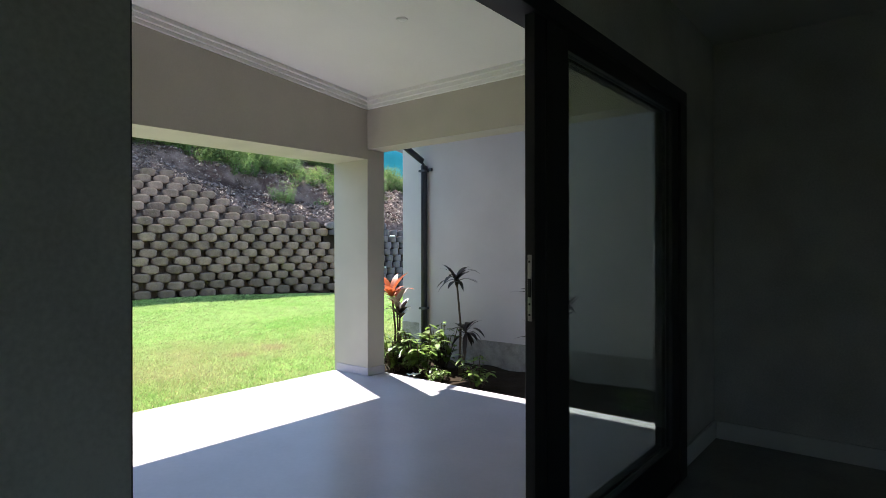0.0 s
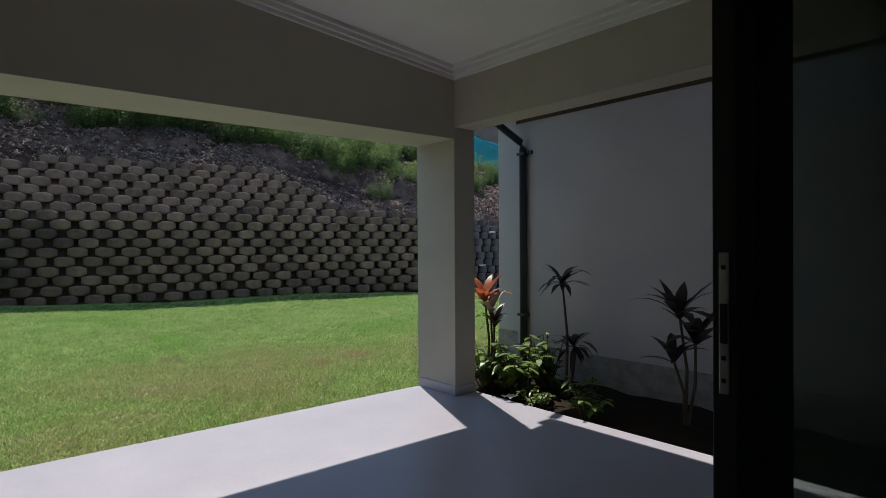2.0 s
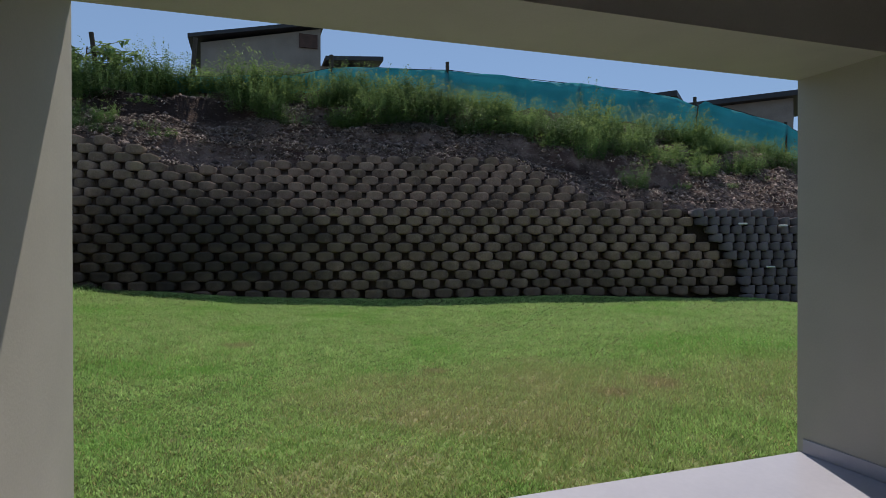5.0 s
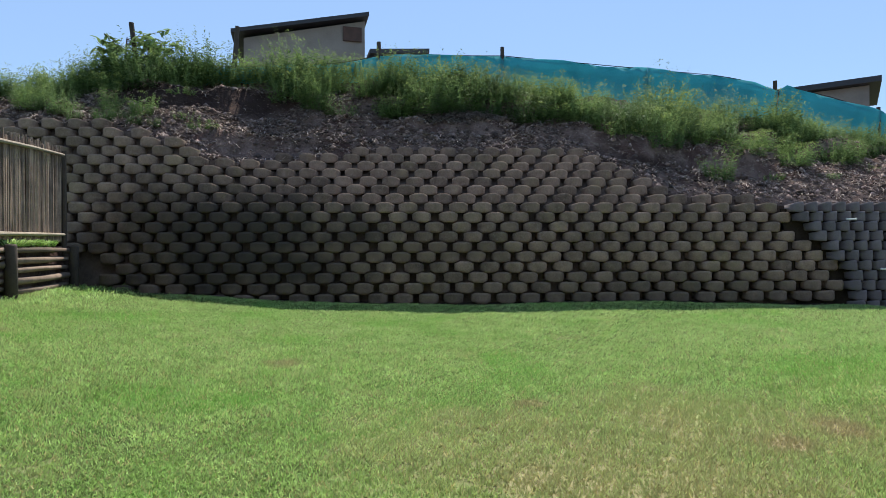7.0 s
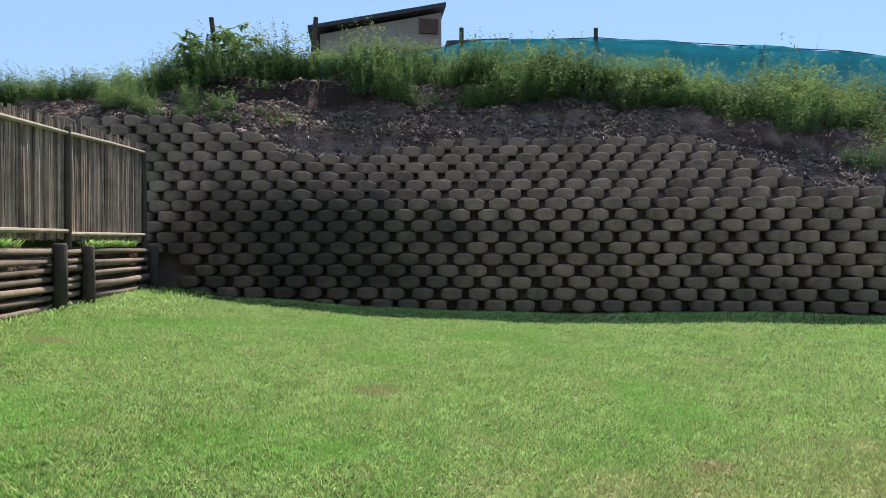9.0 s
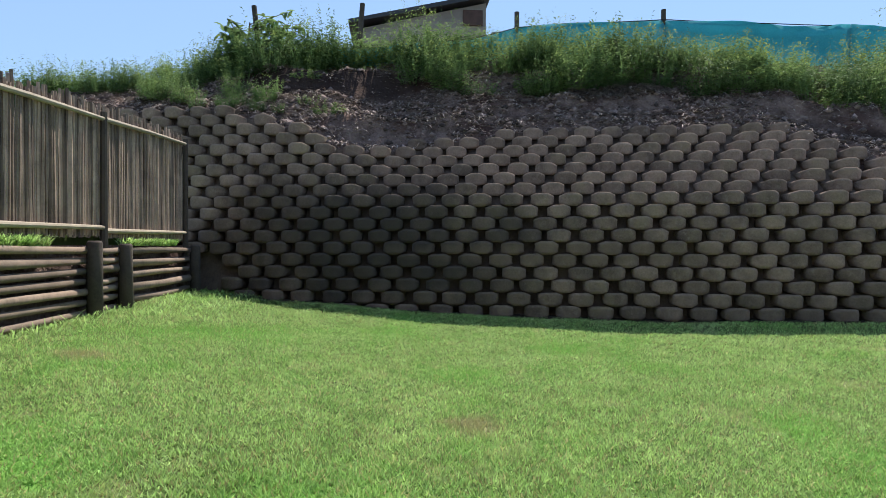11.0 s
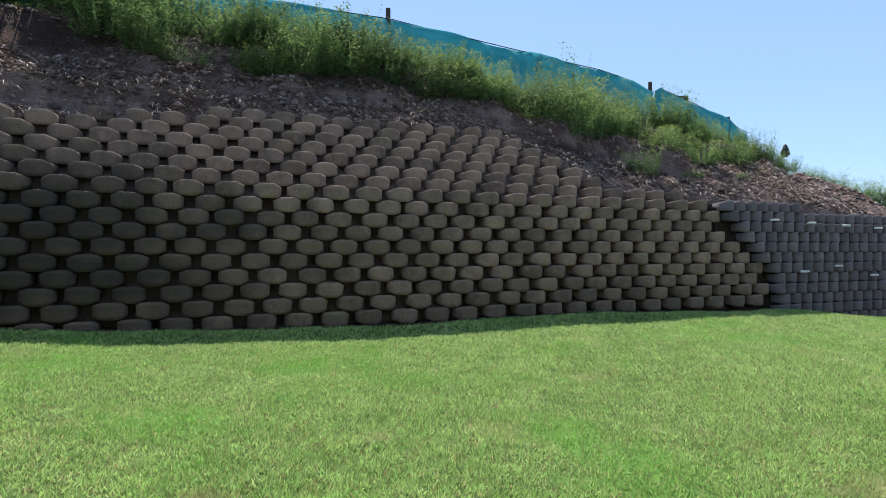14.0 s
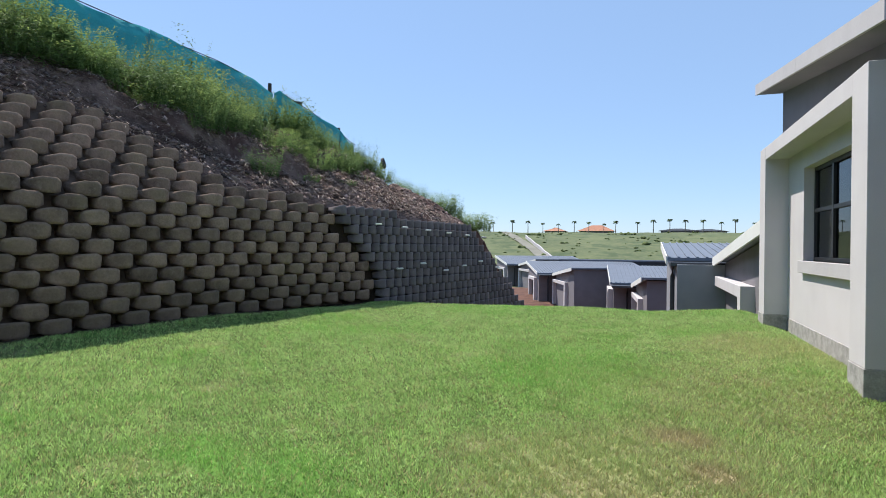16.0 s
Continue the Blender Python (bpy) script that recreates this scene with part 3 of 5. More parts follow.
for zz in (0.6, 2.46):
    part("clip", box(-5.12, 5.785, zz, -5.01, 5.884, zz + 0.03, 0.004), M_PIPE, pipe)
part("clip_bolt", box(-5.005, 5.85, 2.47, -4.95, 5.884, 2.51, 0.004), M_PIPE, pipe)

wall("wall_plate", box(-5.2, YW_FACE - 0.014, 2.85, 4.0, YW_FACE - 0.002, 3.1), M_TIMBER, "brown timber board along the garden wall's head", "board")

# the wing with its framed window
XW, YW, YE = -5.2, YW_FACE, 10.5
RISE = 0.146
eave = lambda y: 3.06 + RISE * (y - 5.42)
wall("wall_garden", prism([(-5.2, 0.22), (4.0, 0.22), (4.0, 3.14), (-5.2, 3.14)], "y", YW, YW + 0.23), M_WING, "pale grey wing wall in shade above the planting bed")
wall("plinth_garden", box(-5.2, YW - 0.012, -0.3, 4.0, YW + 0.2, 0.27, 0.004), M_PLINTH, "raw grey cement plinth below the garden wall", "plinth")
WY0, WY1, WZ0, WZ1 = 6.75, 9.2, 1.22, 2.46
bm = box(XW, YW + 0.23, 0.2, XW + 0.23, WY0, 2.85)
box(XW, WY1, 0.2, XW + 0.23, YE, 2.85, bm=bm)
box(XW, WY0, 0.2, XW + 0.23, WY1, WZ0, bm=bm)
box(XW, WY0, WZ1, XW + 0.23, WY1, 2.85, bm=bm)
# eaves shade painted into this upper strip by its darker grey
wall("wall_wing_gable", prism([(YW + 0.23, 2.85), (YE, 2.85), (YE, eave(YE)), (YW + 0.23, eave(YW + 0.23))], "x", XW, XW + 0.23), M_DARKGREY, "wing wall between window surround and eaves, darkened for eaves shade")
wall("wall_wing_west", bm, M_WING, "pale grey sunlit wing wall round a window")
wall("wall_wing_north", box(XW + 0.23, YE - 0.23, 0.2, 4.0, YE, 3.75), M_WING, "pale grey end wall of the wing")
wall("plinth_wing", box(XW - 0.01, YW + 0.2, -0.4, XW + 0.22, YE, 0.36, 0.004), M_PLINTH, "raw crumbling grey cement plinth under the wing", "plinth")
frame_box = thing("window_surround", "projecting pale plaster box frame round the window", "window surround", kind="structure")
part("pier", box(-5.51, YW + 0.004, 0.4, XW + 0.02, 6.27, 2.9, 0.006), M_WING, frame_box)
part("pier", box(-5.51, 10.06, 0.4, XW + 0.02, 10.46, 2.9, 0.006), M_WING, frame_box)
part("lintel", box(-5.508, 6.27, 2.71, XW + 0.02, 10.06, 2.898, 0.004), M_WING, frame_box)
part("foot", box(-5.52, YW, -0.3, XW + 0.01, 6.28, 0.4, 0.006), M_PLINTH, frame_box, "raw cement foot")
part("foot", box(-5.52, 10.05, -0.3, XW + 0.01, 10.47, 0.4, 0.006), M_PLINTH, frame_box, "raw cement foot")
win = thing("window_1", "dark aluminium framed window reflecting the sky", "window", kind="structure")
XF = XW + 0.15
part("window_sill", box(XW - 0.06, WY0 - 0.02, WZ0 - 0.16, XF, WY1 + 0.03, WZ0, 0.006), M_FASCIA, win, "pale plastered sill")
for n_, (a, b, c, d) in {"frame_bottom": (WY0, WY1, WZ0, WZ0 + 0.05), "frame_top": (WY0, WY1, WZ1 - 0.05, WZ1), "transom": (WY0, WY1, 1.86, 1.91), "frame_side": (WY0, WY0 + 0.05, WZ0, WZ1), "frame_side_far": (WY1 - 0.05, WY1, WZ0, WZ1), "mullion": (7.55, 7.61, WZ0, WZ1), "mullion_far": (8.37, 8.43, WZ0, WZ1)}.items():
    part(n_, box(XF - 0.03 - (0.002 if "m" == n_[0] else 0), a, c, XF + 0.03, b, d, 0.003), M_FRAME, win)
for a, b in ((WY0 + 0.05, 7.55), (7.61, 8.37), (8.43, WY1 - 0.05)):
    for c, d in ((WZ0 + 0.05, 1.86), (1.91, WZ1 - 0.05)):
        g = part("pane", box(XF - 0.003, a, c, XF + 0.003, b, d), M_TINT, win, "dark reflecting pane")
        g.visible_shadow = False
wall("wall_wing_inner", box(XF + 1.6, YW + 0.23, 0.2, XF + 1.7, YE - 0.23, 3.1), M_ROOM, "grey inner wall behind the window")
wall("floor_wing", box(XW + 0.23, YW + 0.23, 0.1, XF + 1.6, YE - 0.23, 0.3), M_ROOMFLOOR, "dark floor behind the window", "floor")
wall("roof_wing", prism([(5.46, eave(5.46) + 0.05), (10.62, eave(10.62) + 0.05), (10.62, eave(10.62) + 0.15), (5.46, eave(5.46) + 0.15)], "x", -5.52, 4.4), M_ROOF, "blue grey sheet roof of the wing", "roof")
bm = prism([(5.42, eave(5.42)), (8.05, eave(8.05)), (8.05, eave(8.05) + 0.165), (5.42, eave(5.42) + 0.165)], "x", -5.56, -5.53)
wall("fascia_low", bm, M_FASCIA, "pale grey sloping fascia board", "fascia")
wall("fascia_high", prism([(8.056, eave(8.056)), (10.65, eave(10.65)), (10.65, eave(10.65) + 0.165), (8.056, eave(8.056) + 0.165)], "x", -5.56, -5.53), M_FASCIA, "pale grey sloping fascia board", "fascia")
# soffit gets the same dark grey, its shade put into the colour
wall("soffit_wing", prism([(5.46, eave(5.46)), (10.6, eave(10.6)), (10.6, eave(10.6) + 0.02), (5.46, eave(5.46) + 0.02)], "x", -5.53, -5.1), M_DARKGREY, "eaves soffit coloured dark grey for shade", "soffit")

# ---- lower houses of the estate ----
def framed_box(parent, x, y0, y1, z0, z1, depth, name="window_surround"):
    p = part(name, box(x, y0, z0, x + depth, y0 + 0.38, z1, 0.01), M_WING, parent, "pale plaster box frame")
    part("pier", box(x, y1 - 0.38, z0, x + depth, y1, z1, 0.01), M_WING, p)
    part("lintel", box(x + 0.003, y0 + 0.38, z1 - 0.26, x + depth, y1 - 0.38, z1 - 0.003, 0.01), M_WING, p)
    return p


def estate_house(x, y, z, rz, label, rise=0.9, plain=False):
    """A low house of the same kind; its valley gutter is at the origin's y, its front faces -x."""
    h = thing("estate_house", label, "house", (x, y, z), rz, "lower estate houses")
    paint = M_BLUEGREY if plain else M_DARKGREY
    part("wall", prism([(-6.6, -2.5), (0.0, -2.5), (0.0, 2.95), (-6.6, 3.65)], "x", 0.15, 9.0), M_DARKGREY, h, "dark grey plastered wall")
    part("wall", prism([(1.4, -2.5), (7.2, -2.5), (7.2, 2.95 + 0.94 * rise), (1.4, 2.95)], "x", -1.1, 9.0), paint, h, "grey plastered wall")
    part("wall", box(-1.08 if plain else 0.9, -0.1, -2.5, 9.0, 1.395 if plain else 1.5, 2.9), paint, h)
    part("roof", prism([(-6.9, 3.72), (0.1, 2.98), (0.1, 3.08), (-6.9, 3.82)], "x", -0.12, 9.3), M_ROOF, h, "blue grey sheet roof")
    bm = prism([(1.0, 2.98), (7.5, 2.98 + rise), (7.5, 3.08 + rise), (1.0, 3.08)], "x", -1.3, 9.3)
    roof = part("roof", bm, M_ROOF, h, "blue grey corrugated roof")
    bm = bmesh.new()
    for k in range(40):
        xx = -1.28 + k * 0.26
        prism([(1.0, 3.082), (7.5, 3.082 + rise), (7.5, 3.112 + rise), (1.0, 3.112)], "x", xx, xx + 0.07, bm)
    part("corrugation", bm, M_ROOF, roof)
    part("fascia", prism([(-6.9, 3.60), (0.1, 2.86), (0.1, 3.10), (-6.9, 3.84)], "x", -0.16, -0.122), M_WHITE, h, "white fascia board")
    part("fascia", prism([(1.0, 2.86), (7.5, 2.86 + rise), (7.5, 3.12 + rise), (1.0, 3.12)], "x", -1.34, -1.302), M_WHITE, h, "white fascia board")
    xp = -1.15 if plain else -0.3
    part("gutter", box(-1.25, 0.1, 2.84, 9.0, 1.0, 2.96, 0.01), M_PIPE, h, "dark gutter")
    part("downpipe", rod([(xp, 1.32, -2.4), (xp, 1.32, 2.5), (xp, 0.9, 2.85)], 0.06, 8), M_PIPE, h, "dark downpipe")
    framed_box(h, -0.12, -4.6, 0.35, -2.5, 2.6, 0.5)
    if plain:
        return h
    framed_box(h, -1.4, 2.2, 5.6, -2.5, 2.6, 0.4)
    w = part("window", box(-1.13, 2.9, 0.9, -1.08, 4.9, 2.2, 0.004), M_FRAME, h, "dark window")
    part("pane", box(-1.14, 2.98, 0.98, -1.12, 4.82, 2.12), M_TINT, w)
    return h


estate_house(-5.25, 17.9, -1.98, 0, "dark grey house with white fascias and corrugated valley roof", 0.5, True)
estate_house(-7.8, 36.4, -3.85, 5, "dark grey house with white fascias and corrugated valley roof")
estate_house(-14.6, 50.5, -3.95, 20, "dark grey house with white fascias lower down the slope")
estate_house(-21.2, 67.5, -3.7, 27, "unfinished dark house with white fascias at the row's end")
long_house = thing("long_house", "long low house with a flat grey roof behind the others", "house", (-8, 62, 0))
part("wall", box(-7, -1, -5, 26, 8, -0.5), M_DARKGREY, long_house, "dark grey wall")
part("roof", box(-7.6, -1.6, -0.5, 26.6, 8.6, 0.05, 0.02), M_DARKROOF, long_house, "dark flat roof")
part("parapet", box(-7.6, -1.64, 0.05, 26.6, -1.4, 0.2, 0.02), M_ROOF, long_house)

# ---- far hillside: road, wall, houses, palms ----
def on_hill(yaw, dist, lift=0.0):
    x, y = -7.2 - dist * math.sin(radians(yaw)), 0.4 + dist * math.cos(radians(yaw))
    return Vector((x, y, float(far_z(np.array(x), np.array(y))) + lift))


bm = bmesh.new()
prev = None
for k in range(25):
    f = k / 24
    c = on_hill(13.4 - 7.0 * f, 215 - 110 * f ** 0.8, 0.25)
    pair = [bm.verts.new(c + Vector((dx, 0, 0))) for dx in (-1.5, 1.5)]
    if prev:
        bm.faces.new((prev[0], prev[1], pair[1], pair[0]))
    prev = pair
wall("road", bm, M_ROAD, "pale gravel road down the far hillside", "road")
bm = bmesh.new()
prev = None
for k in range(30):
    f = k / 29
    c = on_hill(11.2 - 5.2 * f, 190 - 85 * f ** 0.8)
    ring = [bm.verts.new(c + Vector(o)) for o in ((-0.2, 0, -0.5), (0.2, 0, -0.5), (0.2, 0, 0.9), (-0.2, 0, 0.9))]
    if prev:
        for j in range(4):
            bm.faces.new((prev[j], prev[(j + 1) % 4], ring[(j + 1) % 4], ring[j]))
    prev = ring
wall("road_wall", bm, M_FASCIA, "low pale wall beside the far road", "wall")


def far_house(yaw, dist, w, roofmat, label, rise=2.4):
    c = on_hill(yaw, dist, -1.6)
    h = thing("far_house", label, "house", c, 0, "houses on the far ridge")
    part("wall", box(-w / 2, -4, -1.5, w / 2, 4, 2.3), M_BEIGE if roofmat == M_TILE else M_DARKGREY, h)
    bm = bmesh.new()
    lo = [bm.verts.new(p) for p in ((-w / 2 - 0.8, -4.8, 2.3), (w / 2 + 0.8, -4.8, 2.3), (w / 2 + 0.8, 4.8, 2.3), (-w / 2 - 0.8, 4.8, 2.3))]
    hi = [bm.verts.new(p) for p in ((-w / 2 + 4.5, 0, 2.3 + rise), (w / 2 - 4.5, 0, 2.3 + rise))]
    for f in ((lo[0], lo[1], hi[1], hi[0]), (lo[1], lo[2], hi[1]), (lo[2], lo[3], hi[0], hi[1]), (lo[3], lo[0], hi[0]), (lo[3], lo[2], lo[1], lo[0])):
        bm.faces.new(f)
    part("roof", bm, roofmat, h)
    for k in (-0.3, 0.0, 0.3):
        part("window", box(w * k - 0.8, -4.05, 0.6, w * k + 0.8, -3.99, 1.7), M_FRAME, h)


far_house(4.4, 240, 13, M_TILE, "house with an orange hipped roof on the far ridge")
far_house(8.3, 246, 8, M_TILE, "house with an orange hipped roof on the far ridge", 1.6)
far_house(-2.9, 232, 12, M_DARKROOF, "dark low house on the far ridge", 0.9)
far_house(-5.4, 232, 12, M_DARKROOF, "dark low house on the far ridge", 0.9)


def palm_meshes(rng):
    trunk = mesh_of(rod([(0, 0, -0.5), (0.05, 0, 2), (0, 0.04, 4.6)], [0.2, 0.14, 0.12], 7), "trunk", M_TRUNK)
    bm = bmesh.new()
    for k in range(13):
        a, lift = k * math.tau / 13 + rng.uniform(-0.2, 0.2), rng.uniform(0.1, 1.1)
        prev = None
        for j in range(6):
            f = j / 5
            r = 1.1 * f
            c = Vector((math.cos(a) * r, math.sin(a) * r, 4.6 + 0.95 * lift * f - 1.05 * f * f))
            wv = Vector((-math.sin(a), math.cos(a), -0.25)) * (0.24 * math.sin(math.pi * min(1, f * 0.85 + 0.12)) + 0.02)
            pair = [bm.verts.new(c - wv), bm.verts.new(c + Vector((0, 0, 0.08))), bm.verts.new(c + wv - Vector((0, 0, 0.12)))]
            if prev:
                bm.faces.new((prev[0], prev[1], pair[1], pair[0]))
                bm.faces.new((prev[1], prev[2], pair[2], pair[1]))
            prev = pair
    return trunk, mesh_of(bm, "crown", M_PALM)


rng = random.Random(5)
trunk_me, crown_me = palm_meshes(rng)
palm = None
for k, yaw in enumerate((14.6, 12.4, 11.0, 9.5, 8.1, 6.6, 5.2, 3.8, 2.5, 0.8, -0.6, -2.1, -3.5, -4.9, -6.4, -7.7, -9.2, -10.4)):
    p = on_hill(yaw + rng.uniform(-0.15, 0.15), 222 + rng.uniform(-4, 4))
    m = pose(*p, 0, 0, rng.uniform(0, 360)) @ Matrix.Scale(rng.uniform(0.7, 1.0), 4)
    if palm is None:
        palm = thing("palm_tree", "slender palm on the far ridge against the sky", "palm tree", group="palms along the far ridge")
        part("trunk", trunk_me, M_TRUNK, palm)
        part("crown", crown_me, M_PALM, palm)
        palm.matrix_basis = m
    else:
        c = copy_thing(palm, pose(0, 0, 0))
        c.matrix_basis = m

# ---- houses and fences on the hill ----
hill_house = thing("hill_house", "beige house with a dark sloping roof above the bank", "house")
part("wall", prism([(-1.0, 5.0), (4.3, 5.0), (4.3, 11.75), (-1.0, 10.5)], "x", -38, -30.2), M_BEIGE, hill_house, "beige wall")
part("roof", prism([(-1.5, 10.56), (4.45, 11.87), (4.45, 12.05), (-1.5, 10.72)], "x", -39, -29.8), M_DARKROOF, hill_house, "dark sheet roof")
part("louvre", box(-30.18, 3.3, 10.75, -30.1, 4.15, 11.4, 0.01), M_TIMBER, hill_house, "brown slatted louvre")
part("wall", box(-38, 4.3, 5.0, -30.6, 6.9, 10.1), M_BEIGE, hill_house)
part("roof", prism([(4.5, 10.2), (7.3, 10.45), (7.3, 10.65), (4.5, 10.4)], "x", -39, -29.9), M_DARKROOF, hill_house, "low dark sheet roof")
for hx, hy, top in ((-35.0, 29.3, 11.4), (-33.5, 38.5, 11.9)):
    side_house = thing("hill_house", "beige house with a dark flat roof beyond the shade net", "house", (hx, hy, 0), 40, "houses above the bank")
    part("wall", box(-6, -2.6, 5.0, 0, 2.6, top - 0.4), M_BEIGE, side_house, "beige wall")
    part("roof", prism([(-3.2, top - 0.35), (3.2, top - 0.6), (3.2, top - 0.3), (-3.2, top)], "x", -6.8, 0.6), M_DARKROOF, side_house, "dark sheet roof")
    part("window", box(-0.02, -1.2, top - 1.5, 0.03, 0.6, top - 0.7, 0.01), M_FRAME, side_house)

NETPOSTS = [(-19.95, 3.4, 7.15), (-19.58, 7.0, 7.19), (-19.27, 11.58, 6.83), (-18.79, 16.05, 6.63), (-18.5, 20.0, 5.95)]
for x, y, z in NETPOSTS:
    p = thing("fence_post", "dark wooden fence post on the bank's crest", "fence post", (x, y, 0), group="net fence posts")
    part("post", rod([(0, 0, z - 2.2), (0.01, 0, z)], [0.07, 0.06], 8), M_POST, p)
for (x, y, z, lean) in ((-20, -2.86, 7.1, -0.12), (-20, -0.48, 7.25, 0.08)):
    p = thing("fence_post", "leaning dark wooden post on the bank's crest", "fence post", (x, y, 0), group="leaning posts")
    part("post", rod([(0, -lean, z - 2), (0, lean, z)], [0.07, 0.06], 8), M_POST, p)
rng = random.Random(8)
net = thing("shade_net", "sagging teal shade net strung along the bank's crest", "shade net")
NETY = (-1.2, 1.6, 3.4, 4.8, 7.0, 9.5, 11.6, 14.0, 15.3, 16.0, 16.3, 18.0, 20.0, 21.2)
NETZ = (6.1, 6.35, 6.75, 6.9, 6.92, 6.9, 6.8, 6.75, 6.55, 6.25, 6.5, 6.25, 5.8, 5.5)
for y0, y1 in ((-1.2, 1.6), (1.6, 3.4), (3.4, 7.0), (7.0, 11.58), (11.58, 16.05), (16.1, 20.0), (20.0, 21.2)):
    bm = bmesh.new()
    prev = None
    for y in np.linspace(y0, y1, max(4, int((y1 - y0) / 0.25))):
        x = float(np.interp(y, [p[1] for p in NETPOSTS], [p[0] for p in NETPOSTS])) + 0.08
        zt = float(np.interp(y, NETY, NETZ)) + 0.02 * math.sin(y * 2.3) - 0.05 * math.sin(math.pi * (y - y0) / (y1 - y0))
        col = [bm.verts.new((x + 0.07 * math.sin(y * 1.7 + j * 0.8) + 0.025 * rng.uniform(-1, 1), y, zt - 0.32 * j)) for j in range(7)]
        if prev:
            for j in range(6):
                bm.faces.new((prev[j], col[j], col[j + 1], prev[j + 1]))
        prev = col
    sheet = part("net_panel", bm, M_NET, net, smooth=True)
    mod = sheet.modifiers.new("thick", "SOLIDIFY")
    mod.thickness = 0.006
    ez = [(float(np.interp(y, [p[1] for p in NETPOSTS], [p[0] for p in NETPOSTS])) + 0.08, y, float(np.interp(y, NETY, NETZ)) - 0.05 * math.sin(math.pi * (y - y0) / (y1 - y0))) for y in np.linspace(y0, y1, 9)]
    part("top_rope", rod(ez, 0.012, 5), M_BLACK, net, "dark edge rope")

# scrub on the far hillside
sv, sf = [], []
g = np.random.default_rng(9)
for _ in range(320):
    yaw, dist = g.uniform(-14, 20), g.uniform(85, 232)
    p = np.array(on_hill(yaw, dist))
    size = g.uniform(0.2, 0.65) + (0.7 if g.random() < 0.08 else 0)
    for _ in range(5):
        o = p + g.normal(0, 0.5, 3) * size * np.array([1.3, 1.3, 0.35])
        k = len(sv) * 6
        sv.append(o + np.array([(1, 0, 0), (-1, 0, 0), (0, 1, 0), (0, -1, 0), (0, 0, 1), (0, 0, -1)]) * size * g.uniform(0.4, 1.0, (6, 3)) * np.array([1, 1, 0.7]))
        sf.append(np.array([(0, 2, 4), (2, 1, 4), (1, 3, 4), (3, 0, 4), (2, 0, 5), (1, 2, 5), (3, 1, 5), (0, 3, 5)]) + k)
tagged(new("scrub", raw("scrub", np.concatenate(sv), np.concatenate(sf), M_SCRUB)), "low dark scrub scattered over the far hillside", "scrub", "", "stuff")

# ---- planting helpers ----
def leaf_strip(base, direction, length, width, droop, n=4):
    """A pointed leaf as a folded strip: vertices and triangles."""
    d = Vector(direction).normalized()
    side = d.cross(Vector((0, 0, 1)))
    side = side.normalized() if side.length > 1e-3 else Vector((1, 0, 0))
    pts, tris = [], []
    p = Vector(base)
    for j in range(n + 1):
        f = j / n
        w = width * math.sin(math.pi * (0.12 + 0.88 * f)) if j < n else 0.0
        pts += [p - side * w, p + side * w]
        d = (d + Vector((0, 0, -droop / n))).normalized()
        p = p + d * length / n
    for j in range(n):
        a = 2 * j
        tris += [(a, a + 1, a + 3), (a, a + 3, a + 2)]
    return pts, tris


def leaves_mesh(name, leaves, mat):
    v, f = [], []
    for pts, tris in leaves:
        o = len(v)
        v += [tuple(p) for p in pts]
        f += [(a + o, b + o, c + o) for a, b, c in tris]
    return raw(name, v, f, mat)


def diamond(p, d, length, width, v, f):
    """A small pointed leaf of two triangles, folded along its middle."""
    d = Vector(d).normalized()
    side = d.cross(Vector((0.3, 0.2, 1))).normalized() * width
    o, m = len(v), p + d * length * 0.45
    v += [tuple(p), tuple(m - side), tuple(m + side), tuple(p + d * length + Vector((0, 0, -0.25 * length)))]
    f += [(o, o + 2, o + 1), (o + 1, o + 2, o + 3)]


def weed_bush(rng, name, height, radius, stems, flowers, leaf=0.075, spread=0.35):
    """Many upright stems with narrow leaves, a part of them under flat flower heads: an uneven, see-through clump."""
    v, f = [], []
    heads = []
    for _ in range(stems):
        a, r = rng.uniform(0, math.tau), radius * math.sqrt(rng.random())
        base = Vector((math.cos(a) * r, math.sin(a) * r, -0.1))
        h = height * rng.uniform(0.5, 1.0) * (1 - 0.3 * r / radius)
        lean = (Vector((math.cos(a), math.sin(a), 0)) * spread * rng.uniform(0.1, 1) + Vector((rng.uniform(-0.15, 0.15), rng.uniform(-0.15, 0.15), 1))).normalized()
        diamond(base, lean, h, 0.006, v, f)
        for k in range(22):
            t = 0.10 + 0.90 * k / 21
            b = rng.uniform(0, math.tau)
            size = leaf * rng.uniform(0.6, 1.5) * (1.25 - 0.55 * t)
            diamond(base + lean * h * t, (math.cos(b), math.sin(b), rng.uniform(-0.1, 0.9)), size, size * 0.17, v, f)
        if rng.random() < flowers:
            heads.append(base + lean * h)
    split = len(f)
    for tip in heads:
        for _ in range(11):
            b, q = rng.uniform(0, math.tau), rng.uniform(0.0, 0.10)
            diamond(tip + Vector((math.cos(b) * q, math.sin(b) * q, rng.uniform(-0.06, 0.02) - 0.2 * q)), (math.cos(b), math.sin(b), rng.uniform(0.2, 1.2)), 0.05, 0.012, v, f)
    me = raw(name, v, f, M_LEAF)
    me.materials.append(M_YELLOW)
    me.polygons.foreach_set("material_index", (np.arange(len(f)) >= split).astype(np.int32))
    return me


rng = random.Random(11)
BUSHES = [weed_bush(rng, "weed_leaves", rng.uniform(0.95, 1.35), rng.uniform(0.4, 0.55), 85, fl, 0.085, 0.4) for fl in (0.0, 0.1, 0.25, 0.0, 0.15)]
